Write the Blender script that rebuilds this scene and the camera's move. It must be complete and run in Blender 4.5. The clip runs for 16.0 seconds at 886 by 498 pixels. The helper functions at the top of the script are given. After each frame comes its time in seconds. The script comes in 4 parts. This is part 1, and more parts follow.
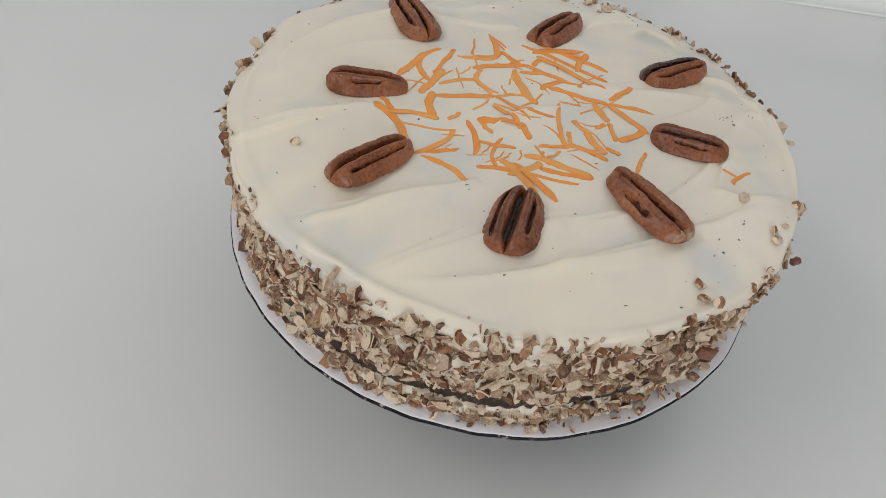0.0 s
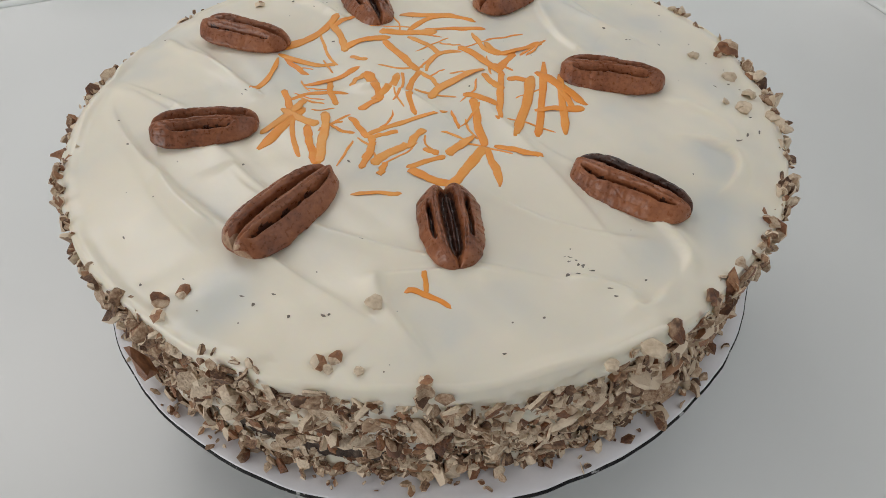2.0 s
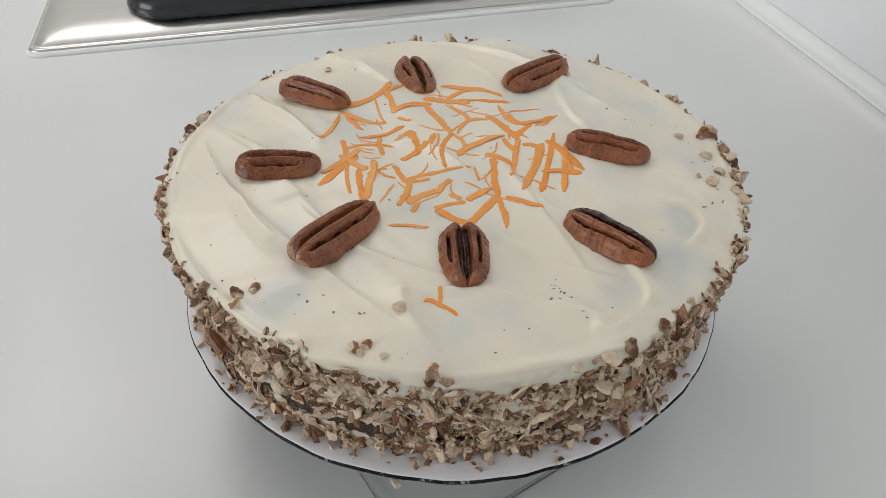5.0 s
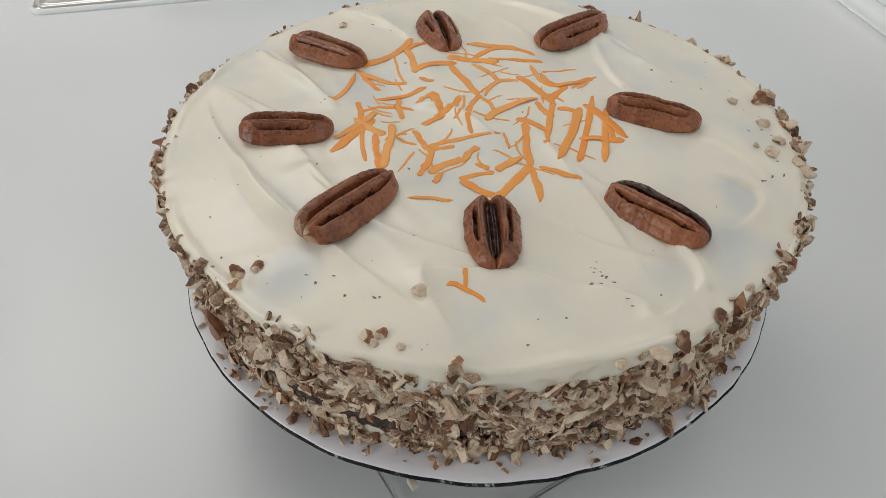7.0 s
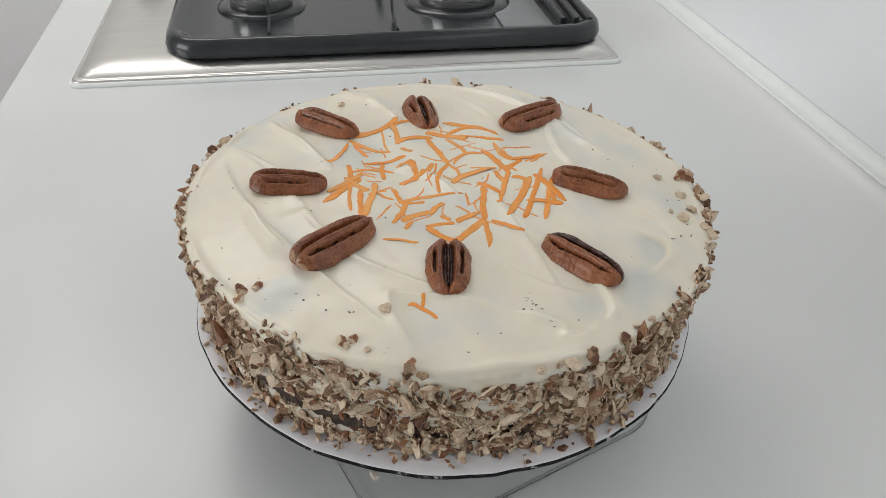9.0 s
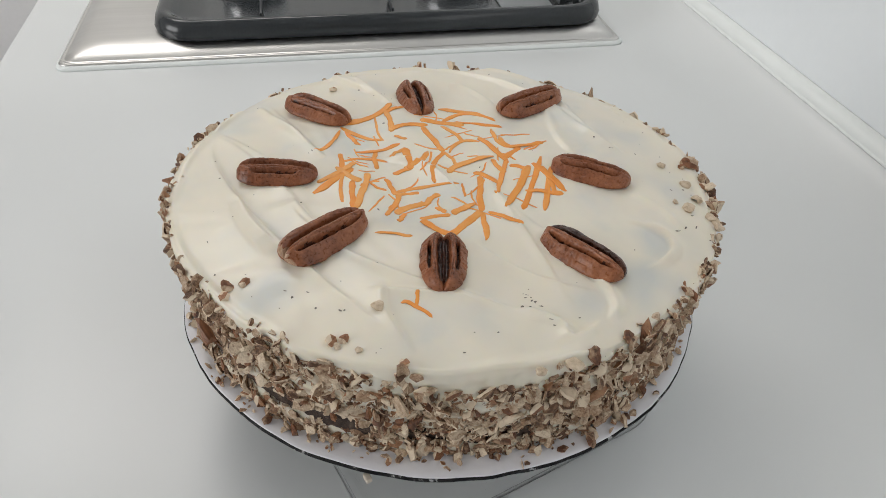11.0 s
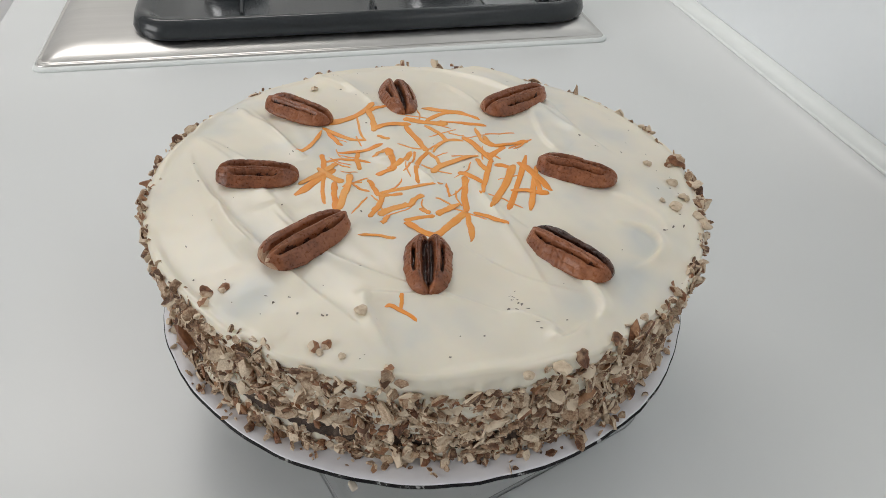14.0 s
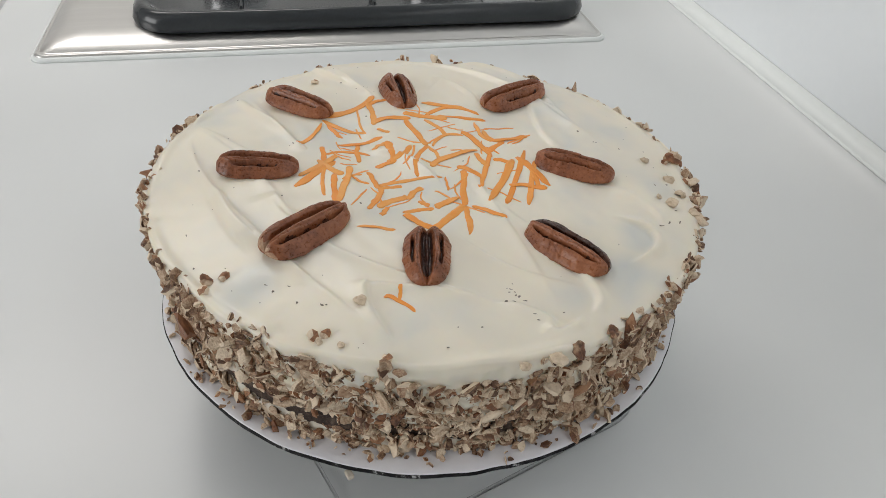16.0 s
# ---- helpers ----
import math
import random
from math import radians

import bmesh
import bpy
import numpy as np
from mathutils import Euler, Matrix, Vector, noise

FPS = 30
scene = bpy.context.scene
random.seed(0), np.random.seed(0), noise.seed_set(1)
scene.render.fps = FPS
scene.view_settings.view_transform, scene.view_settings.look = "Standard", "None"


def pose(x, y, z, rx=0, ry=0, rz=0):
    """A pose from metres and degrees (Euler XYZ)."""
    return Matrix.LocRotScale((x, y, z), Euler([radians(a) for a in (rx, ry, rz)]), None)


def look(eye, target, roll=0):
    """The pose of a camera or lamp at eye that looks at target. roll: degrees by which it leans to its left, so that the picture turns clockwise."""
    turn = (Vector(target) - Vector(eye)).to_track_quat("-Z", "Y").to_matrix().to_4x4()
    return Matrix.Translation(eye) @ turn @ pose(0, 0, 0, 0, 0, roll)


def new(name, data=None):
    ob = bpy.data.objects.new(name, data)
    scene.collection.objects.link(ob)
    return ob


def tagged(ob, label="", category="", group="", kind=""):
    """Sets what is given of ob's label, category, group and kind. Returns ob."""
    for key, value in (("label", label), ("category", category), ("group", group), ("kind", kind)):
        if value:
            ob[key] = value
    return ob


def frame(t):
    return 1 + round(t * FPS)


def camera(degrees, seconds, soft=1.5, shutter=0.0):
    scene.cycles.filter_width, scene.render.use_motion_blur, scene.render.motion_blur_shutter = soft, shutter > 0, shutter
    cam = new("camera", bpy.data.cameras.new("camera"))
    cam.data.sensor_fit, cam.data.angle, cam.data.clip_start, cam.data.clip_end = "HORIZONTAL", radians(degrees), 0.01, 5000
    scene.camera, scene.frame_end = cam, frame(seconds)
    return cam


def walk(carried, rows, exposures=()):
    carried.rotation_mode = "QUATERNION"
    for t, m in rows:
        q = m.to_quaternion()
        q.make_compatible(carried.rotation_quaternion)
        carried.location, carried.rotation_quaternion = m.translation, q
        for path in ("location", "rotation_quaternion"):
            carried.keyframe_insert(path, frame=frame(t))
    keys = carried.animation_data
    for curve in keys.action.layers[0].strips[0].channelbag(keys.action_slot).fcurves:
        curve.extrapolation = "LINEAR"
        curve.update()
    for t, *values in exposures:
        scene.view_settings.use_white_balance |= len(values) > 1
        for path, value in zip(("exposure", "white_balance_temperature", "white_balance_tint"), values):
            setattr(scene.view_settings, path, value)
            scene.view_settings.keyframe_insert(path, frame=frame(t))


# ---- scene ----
# Camera and its walk ---------------------------------------------------------
cam = camera(60.0, 16.0, soft=0.8)
PATH = [
    (0, (-0.2677, 0.0377, 1.2014), (-0.0590, 0.0269, 0.9861), 9.89),
    (0.5, (-0.2183, -0.0589, 1.2184), (-0.0228, -0.0065, 0.9969), 10.64),
    (1, (-0.1760, -0.1520, 1.2067), (-0.0271, -0.0225, 0.9807), 9.89),
    (1.3, (-0.1300, -0.1724, 1.1995), (-0.0283, 0.0084, 0.9827), 1.81),
    (1.5, (-0.1053, -0.1848, 1.1788), (-0.0245, -0.0019, 0.9552), 1.81),
    (2, (-0.0601, -0.2135, 1.1617), (0.0030, -0.0099, 0.9506), -2.12),
    (2.5, (-0.0545, -0.2225, 1.1613), (0.0023, -0.0198, 0.9475), -1.46),
    (3, (-0.0549, -0.2302, 1.1684), (-0.0018, -0.0143, 0.9670), -2.04),
    (3.5, (-0.0572, -0.2489, 1.1794), (-0.0048, -0.0206, 0.9920), -1.86),
    (4, (-0.0662, -0.2666, 1.1878), (-0.0095, -0.0460, 0.9925), -0.60),
    (4.2, (-0.0689, -0.2724, 1.1994), (-0.0135, -0.0510, 1.0047), -0.59),
    (6.3, (-0.0590, -0.2149, 1.1605), (-0.0036, -0.0001, 0.9585), 1.12),
    (6.5, (-0.0571, -0.2082, 1.1548), (-0.0048, 0.0044, 0.9498), 0.46),
    (7, (-0.0647, -0.2387, 1.1766), (-0.0188, -0.0236, 0.9727), -0.32),
    (7.5, (-0.0664, -0.3013, 1.1989), (-0.0143, -0.0684, 1.0170), 1.30),
    (8, (-0.0648, -0.3033, 1.2032), (-0.0102, -0.0694, 1.0233), 0.89),
    (8.5, (-0.0676, -0.3028, 1.2025), (-0.0168, -0.0703, 1.0199), 0.90),
    (9, (-0.0634, -0.2973, 1.1998), (-0.0132, -0.0608, 1.0222), 1.97),
    (9.2, (-0.0619, -0.2958, 1.1981), (-0.0136, -0.0604, 1.0185), 2.02),
    (11.3, (-0.0587, -0.2835, 1.1953), (-0.0072, -0.0531, 1.0102), 1.95),
    (11.5, (-0.0570, -0.2831, 1.1922), (-0.0020, -0.0542, 1.0061), 2.38),
    (12, (-0.0591, -0.2830, 1.1927), (-0.0042, -0.0540, 1.0067), 2.41),
    (12.5, (-0.0582, -0.2832, 1.1929), (-0.0024, -0.0542, 1.0073), 2.52),
    (13, (-0.0579, -0.2807, 1.1925), (-0.0047, -0.0514, 1.0065), 2.29),
    (13.5, (-0.0562, -0.2801, 1.1899), (0.0000, -0.0522, 1.0031), 3.23),
    (14, (-0.0578, -0.2796, 1.1938), (-0.0025, -0.0491, 1.0100), 2.14),
    (14.5, (-0.0575, -0.2820, 1.1941), (0.0011, -0.0514, 1.0114), 2.81),
    (15, (-0.0599, -0.2813, 1.1935), (-0.0037, -0.0509, 1.0099), 2.79),
    (15.5, (-0.0598, -0.2810, 1.1924), (-0.0025, -0.0512, 1.0082), 3.06),
    (16, (-0.0601, -0.2827, 1.1935), (-0.0027, -0.0530, 1.0093), 3.23),
]
EXPOSURES = [(0.0, -0.24, 6500, 12), (0.5, -0.30, 6500, 12), (1.5, -0.28, 6550, 11), (2.5, -0.16, 6500, 10), (4.2, -0.10, 6500, 10),
             (6.5, -0.24, 6500, 10), (7.5, -0.10, 6500, 10), (16.0, -0.10, 6500, 10)]
walk(cam, [(t, look(eye, target, roll)) for t, eye, target, roll in PATH], exposures=EXPOSURES)

# World and lights ------------------------------------------------------------
world = bpy.data.worlds.new("World")
scene.world = world
world.use_nodes = True
wn = world.node_tree.nodes
sky = wn.new("ShaderNodeTexSky")
sky.sky_type = "NISHITA"
sky.sun_disc = False
sky.sun_elevation, sky.sun_rotation = radians(40), radians(200)
world.node_tree.links.new(sky.outputs[0], wn["Background"].inputs[0])
wn["Background"].inputs[1].default_value = 0.12


WALL_X = 0.355           # face of the wall behind the worktop


def window_light(name, place, target, width, height, watts, tint):
    lamp = bpy.data.lights.new(name, "AREA")
    lamp.shape, lamp.size, lamp.size_y, lamp.energy, lamp.color = "RECTANGLE", width, height, watts, tint
    ob = new(name, lamp)
    ob.matrix_world = look(place, target)
    return ob


# Added fill from the wall side, for highlights on the frosting; no known source.
window_light("added_fill_east", (WALL_X + 0.05, -0.50, 1.62), (-0.6, -0.45, 1.1), 1.10, 0.36, 1.6, (1.0, 0.975, 0.95))
window_light("daylight_west", (-3.06, -0.40, 1.65), (0.0, 0.1, 1.0), 1.7, 1.3, 37, (1.0, 0.975, 0.95))
# Added overhead fill, placed for the sheen on worktop and hob.
window_light("added_ceiling_lamp", (-0.5, 1.35, 2.395), (-0.5, 1.35, 0.0), 1.15, 0.55, 12, (1.0, 0.965, 0.93))

# Sizes -----------------------------------------------------------------------
COUNTER = 0.90          # worktop height
BOARD_TOP = 0.9562      # upper face of the cake board
BOARD_R = 0.1214
CAKE_R = 0.1175


# Materials -------------------------------------------------------------------
def material(name):
    m = bpy.data.materials.new(name)
    m.use_nodes = True
    n, l = m.node_tree.nodes, m.node_tree.links
    return m, n, l, n["Principled BSDF"]


def ramp(n, stops):
    r = n.new("ShaderNodeValToRGB")
    el = r.color_ramp.elements
    while len(el) < len(stops):
        el.new(0.5)
    for e, (p, c) in zip(el, stops):
        e.position, e.color = p, (*c, 1)
    return r


def noise_node(n, l, scale, detail=4.0, rough=0.55, coords="Object", stretch=None):
    tc = n.new("ShaderNodeTexCoord")
    tx = n.new("ShaderNodeTexNoise")
    tx.inputs["Scale"].default_value, tx.inputs["Detail"].default_value, tx.inputs["Roughness"].default_value = scale, detail, rough
    if stretch:
        mp = n.new("ShaderNodeMapping")
        mp.inputs["Scale"].default_value = stretch
        l.new(tc.outputs[coords], mp.inputs[0])
        l.new(mp.outputs[0], tx.inputs["Vector"])
    else:
        l.new(tc.outputs[coords], tx.inputs["Vector"])
    return tx


def bump(n, l, source, strength, distance, after=None):
    b = n.new("ShaderNodeBump")
    b.inputs["Strength"].default_value, b.inputs["Distance"].default_value = strength, distance
    l.new(source, b.inputs["Height"])
    if after:
        l.new(after.outputs[0], b.inputs["Normal"])
    return b


def two_scale(name, stops, coarse, fine, rough=(0.4, 0.6), bump_m=0.0002, metal=0.0, fine_mix=0.35, stretch=None, coords="Object", vary=0.0, island=False, even=False, detail=4.0):
    """A surface whose colour wanders at two scales, with fine relief."""
    m, n, l, p = material(name)
    a, b = noise_node(n, l, coarse, detail, coords=coords, stretch=stretch), noise_node(n, l, fine, coords=coords, stretch=stretch)
    mix = n.new("ShaderNodeMix")
    mix.inputs[0].default_value = fine_mix
    l.new(a.outputs["Fac"], mix.inputs[2])
    l.new(b.outputs["Fac"], mix.inputs[3])
    value = mix.outputs[0]
    if vary:
        if island:
            src = n.new("ShaderNodeNewGeometry").outputs["Random Per Island"]
        else:
            src = n.new("ShaderNodeObjectInfo").outputs["Random"]
        sub = n.new("ShaderNodeMath")
        sub.operation = "MULTIPLY_ADD"
        sub.inputs[1].default_value, sub.inputs[2].default_value = vary, -vary / 2
        l.new(src, sub.inputs[0])
        add = n.new("ShaderNodeMath")
        l.new(value, add.inputs[0])
        l.new(sub.outputs[0], add.inputs[1])
        value = add.outputs[0]
    r = ramp(n, stops)
    l.new(value, r.inputs[0])
    l.new(r.outputs[0], p.inputs["Base Color"])
    mr = n.new("ShaderNodeMapRange")
    mr.inputs[1].default_value, mr.inputs[2].default_value = 0.3, 0.7
    mr.inputs[3].default_value, mr.inputs[4].default_value = rough
    l.new((a if even else b).outputs["Fac"], mr.inputs[0])
    l.new(mr.outputs[0], p.inputs["Roughness"])
    p.inputs["Metallic"].default_value = metal
    if bump_m:
        l.new(bump(n, l, b.outputs["Fac"], 1.0, bump_m).outputs[0], p.inputs["Normal"])
    return m


def frosting_material():
    m = two_scale("cream_cheese_frosting", [(0.30, (0.69, 0.70, 0.66)), (0.44, (0.85, 0.79, 0.655)), (0.72, (0.88, 0.815, 0.675))], 19, 240, (0.31, 0.31), 0.00006, fine_mix=0.05, even=True, detail=3.0)
    for node in m.node_tree.nodes:
        if node.bl_idname == "ShaderNodeValToRGB":
            node.color_ramp.interpolation = "B_SPLINE"
    p = m.node_tree.nodes["Principled BSDF"]
    n, l = m.node_tree.nodes, m.node_tree.links
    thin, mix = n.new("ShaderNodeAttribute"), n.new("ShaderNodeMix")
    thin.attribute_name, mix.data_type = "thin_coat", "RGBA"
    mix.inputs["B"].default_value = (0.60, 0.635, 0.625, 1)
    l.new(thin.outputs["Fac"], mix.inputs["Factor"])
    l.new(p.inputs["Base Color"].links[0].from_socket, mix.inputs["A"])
    smear, stain = n.new("ShaderNodeAttribute"), n.new("ShaderNodeMix")
    smear.attribute_name, stain.data_type = "crumb_smear", "RGBA"
    stain.inputs["B"].default_value = (0.46, 0.345, 0.235, 1)
    l.new(smear.outputs["Fac"], stain.inputs["Factor"])
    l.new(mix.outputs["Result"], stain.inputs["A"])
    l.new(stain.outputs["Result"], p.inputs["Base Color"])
    p.inputs["Subsurface Weight"].default_value = 0.25
    p.inputs["Subsurface Radius"].default_value = (1.0, 0.8, 0.5)
    p.inputs["Subsurface Scale"].default_value = 0.003
    return m


def carrot_material():
    """Juicy thin shreds: part of the light goes through them."""
    m = two_scale("raw_carrot", [(0.2, (1.0, 0.33, 0.04)), (0.5, (1.0, 0.40, 0.07)), (0.8, (1.0, 0.49, 0.13))], 180, 900, (0.35, 0.5), 0.0001, vary=0.35)
    n, l = m.node_tree.nodes, m.node_tree.links
    p = n["Principled BSDF"]
    glow, mix = n.new("ShaderNodeBsdfTranslucent"), n.new("ShaderNodeMixShader")
    l.new(p.inputs["Base Color"].links[0].from_socket, glow.inputs[0])
    mix.inputs[0].default_value = 0.12
    l.new(p.outputs[0], mix.inputs[1])
    l.new(glow.outputs[0], mix.inputs[2])
    l.new(mix.outputs[0], n["Material Output"].inputs["Surface"])
    return m


FROSTING = frosting_material()
CARROT = carrot_material()
SPONGE = two_scale("dark_carrot_sponge", [(0.3, (0.022, 0.014, 0.011)), (0.52, (0.06, 0.038, 0.028)), (0.64, (0.16, 0.115, 0.085)), (0.75, (0.38, 0.34, 0.29))], 300, 900, (0.7, 0.9), 0.0008)
PECAN = two_scale("pecan_skin", [(0.28, (0.080, 0.023, 0.009)), (0.46, (0.225, 0.074, 0.030)), (0.64, (0.36, 0.135, 0.058)), (0.80, (0.50, 0.25, 0.13))], 110, 800, (0.24, 0.40), 0.00018, vary=0.10, fine_mix=0.45)
# blackened skin of one lobe, and painted shade in the grooves
PECAN_DARK_AND_SHADE = two_scale("pecan_dark_skin_and_groove_shade", [(0.3, (0.024, 0.010, 0.007)), (0.55, (0.072, 0.026, 0.015)), (0.8, (0.17, 0.068, 0.038))], 130, 800, (0.22, 0.4), 0.00012)
PECAN.node_tree.nodes["Principled BSDF"].inputs["Specular IOR Level"].default_value = 0.45
PECAN_FLESH = two_scale("chipped_pecan_flesh", [(0.32, (0.18, 0.08, 0.04)), (0.5, (0.40, 0.24, 0.145)), (0.7, (0.66, 0.50, 0.36))], 300, 1100, (0.5, 0.7), 0.0003)
FLESH = [(0.20, (0.11, 0.052, 0.026)), (0.33, (0.34, 0.20, 0.115)), (0.46, (0.53, 0.38, 0.255)), (0.66, (0.80, 0.66, 0.495))]
HUSK = [(0.25, (0.085, 0.033, 0.015)), (0.5, (0.26, 0.105, 0.045)), (0.75, (0.44, 0.235, 0.12))]
NUT_CUT = two_scale("chopped_pecan_flesh", FLESH, 0.9, 2.6, (0.45, 0.7), 0.0004, vary=0.6, fine_mix=0.45)
NUT_SKIN = two_scale("chopped_pecan_skin", HUSK, 0.9, 2.6, (0.4, 0.6), 0.0004, vary=0.35, fine_mix=0.45)
NUT_CUT_STUFF = two_scale("chopped_pecan_flesh_loose", FLESH, 500, 1400, (0.45, 0.7), 0.0006, vary=0.6, island=True, fine_mix=0.45)
NUT_SKIN_STUFF = two_scale("chopped_pecan_skin_loose", HUSK, 500, 1400, (0.4, 0.6), 0.0006, vary=0.5, island=True, fine_mix=0.45)
NUT_PALE = two_scale("pale_pecan_flesh", [(0.3, (0.48, 0.36, 0.24)), (0.5, (0.66, 0.53, 0.38)), (0.75, (0.80, 0.69, 0.54))], 0.9, 2.6, (0.5, 0.7), 0.0004, fine_mix=0.45)
SPECK = two_scale("dark_crumb", [(0.3, (0.10, 0.085, 0.07)), (0.7, (0.28, 0.24, 0.20))], 500, 1500, (0.6, 0.8), 0.0)
BOARD_WHITE = two_scale("white_coated_card", [(0.3, (0.76, 0.76, 0.80)), (0.7, (0.83, 0.83, 0.86))], 30, 300, (0.28, 0.42), 0.0001)
BOARD_EDGE = two_scale("black_foil_edge", [(0.45, (0.010, 0.010, 0.011)), (0.575, (0.03, 0.03, 0.03)), (0.62, (0.42, 0.42, 0.42))], 190, 500, (0.45, 0.7), 0.0003)
BOARD_EDGE.node_tree.nodes["Principled BSDF"].inputs["Specular IOR Level"].default_value = 0.15
CARD_RAW = two_scale("raw_card", [(0.3, (0.50, 0.44, 0.36)), (0.7, (0.62, 0.56, 0.47))], 60, 600, (0.7, 0.9), 0.0001)
WORKTOP = two_scale("white_solid_surface", [(0.3, (0.735, 0.755, 0.75)), (0.7, (0.765, 0.785, 0.78))], 9, 60, (0.33, 0.33), 0.0, fine_mix=0.0, even=True, detail=0.0)
WORKTOP.node_tree.nodes["Principled BSDF"].inputs["Specular IOR Level"].default_value = 0.7
WALL = two_scale("white_gloss_wall", [(0.3, (0.83, 0.865, 0.885)), (0.7, (0.865, 0.895, 0.91))], 5, 120, (0.16, 0.26), 0.00004)
SEALANT_AND_GLINT = two_scale("pale_sealant_and_rim_glint", [(0.3, (0.82, 0.855, 0.84)), (0.7, (0.855, 0.885, 0.87))], 20, 300, (0.35, 0.5), 0.00005)
PAINT = two_scale("matt_white_paint", [(0.3, (0.74, 0.74, 0.73)), (0.7, (0.80, 0.80, 0.79))], 4, 90, (0.6, 0.75), 0.0001)
FLOOR = two_scale("grey_floor_tile", [(0.3, (0.62, 0.62, 0.66)), (0.7, (0.68, 0.68, 0.72))], 6, 120, (0.3, 0.45), 0.0001)
CABINET = two_scale("white_cabinet_lacquer", [(0.3, (0.72, 0.72, 0.70)), (0.7, (0.77, 0.77, 0.75))], 5, 90, (0.3, 0.4), 0.00003)
STEEL = two_scale("brushed_steel", [(0.3, (0.60, 0.59, 0.57)), (0.7, (0.66, 0.65, 0.63))], 30, 400, (0.30, 0.38), 0.0, metal=1.0, stretch=(0.3, 4, 4), fine_mix=0.15)
CHROME = two_scale("polished_aluminium", [(0.3, (0.82, 0.82, 0.83)), (0.7, (0.88, 0.88, 0.88))], 60, 500, (0.16, 0.24), 0.0, metal=0.9)
ENAMEL = two_scale("black_enamel", [(0.3, (0.024, 0.028, 0.031)), (0.7, (0.034, 0.039, 0.043))], 20, 400, (0.16, 0.22), 0.0)
ENAMEL.node_tree.nodes["Principled BSDF"].inputs["Specular IOR Level"].default_value = 0.45
REFLECTION_GREY = two_scale("reflection_grey", [(0.3, (0.20, 0.215, 0.22)), (0.7, (0.27, 0.285, 0.29))], 30, 400, (0.4, 0.5), 0.0)
IRON = two_scale("black_enamelled_iron", [(0.3, (0.018, 0.021, 0.024)), (0.7, (0.034, 0.038, 0.042))], 40, 600, (0.32, 0.48), 0.0001)


def clear_material(name, tint, ior):
    """Thin clear plastic: light goes straight through, with a sheen that grows at grazing angles."""
    m, n, l, p = material(name)
    through_it, sheen, mix, fres = n.new("ShaderNodeBsdfTransparent"), n.new("ShaderNodeBsdfGlossy"), n.new("ShaderNodeMixShader"), n.new("ShaderNodeFresnel")
    through_it.inputs[0].default_value = (*tint, 1)
    sheen.inputs["Roughness"].default_value = 0.1
    fres.inputs["IOR"].default_value = ior
    l.new(fres.outputs[0], mix.inputs[0])
    l.new(through_it.outputs[0], mix.inputs[1])
    l.new(sheen.outputs[0], mix.inputs[2])
    l.new(mix.outputs[0], n["Material Output"].inputs["Surface"])
    return m


CLEAR = clear_material("clear_plastic", (0.985, 0.985, 0.985), 1.12)
CLEAR_EDGE = clear_material("clear_plastic_rim", (0.93, 0.93, 0.935), 1.18)



# Mesh helpers ----------------------------------------------------------------
def part(name, bm, mat, parent=None, label="", smooth=True):
    me = bpy.data.meshes.new(name)
    bm.to_mesh(me)
    bm.free()
    for m in mat if isinstance(mat, (list, tuple)) else (mat,):
        me.materials.append(m)
    if smooth:
        me.polygons.foreach_set("use_smooth", [True] * len(me.polygons))
    ob = new(name, me)
    if parent:
        ob.parent = parent
    if label:
        ob["label"] = label
    return ob


def empty(name, place, label, category, group="", kind=""):
    ob = new(name)
    ob.empty_display_size = 0.02
    ob.location = place
    return tagged(ob, label, category, group, kind)


def box(bm, x0, x1, y0, y1, z0, z1, bevel=0.0, segments=2):
    made = bmesh.ops.create_cube(bm, size=1.0)["verts"]
    for v in made:
        v.co = Vector(((x0 + x1) / 2 + v.co.x * (x1 - x0), (y0 + y1) / 2 + v.co.y * (y1 - y0), (z0 + z1) / 2 + v.co.z * (z1 - z0)))
    if bevel:
        edges = list({e for v in made for e in v.link_edges})
        bmesh.ops.bevel(bm, geom=edges, offset=bevel, segments=segments, affect="EDGES", profile=0.5)
    return made


def box_part(name, size, mat, parent=None, label="", bevel=0.0, segments=2):
    bm = bmesh.new()
    box(bm, *size, bevel, segments)
    return part(name, bm, mat, parent, label, smooth=False)


def lathe(bm, profile, steps=96, centre=(0, 0)):
    """Turns a profile of (radius, height) about an upright axis; open where it does not meet the axis."""
    rings = []
    for r, z in profile:
        if r < 1e-6:
            rings.append([bm.verts.new((centre[0], centre[1], z))])
        else:
            rings.append([bm.verts.new((centre[0] + r * math.cos(2 * math.pi * k / steps), centre[1] + r * math.sin(2 * math.pi * k / steps), z)) for k in range(steps)])
    for a, b in zip(rings, rings[1:]):
        for k in range(steps):
            j = (k + 1) % steps
            if len(a) == 1 and len(b) > 1:
                bm.faces.new((a[0], b[j], b[k]))
            elif len(b) == 1 and len(a) > 1:
                bm.faces.new((a[k], a[j], b[0]))
            elif len(a) > 1:
                bm.faces.new((a[k], a[j], b[j], b[k]))
    bmesh.ops.recalc_face_normals(bm, faces=bm.faces)


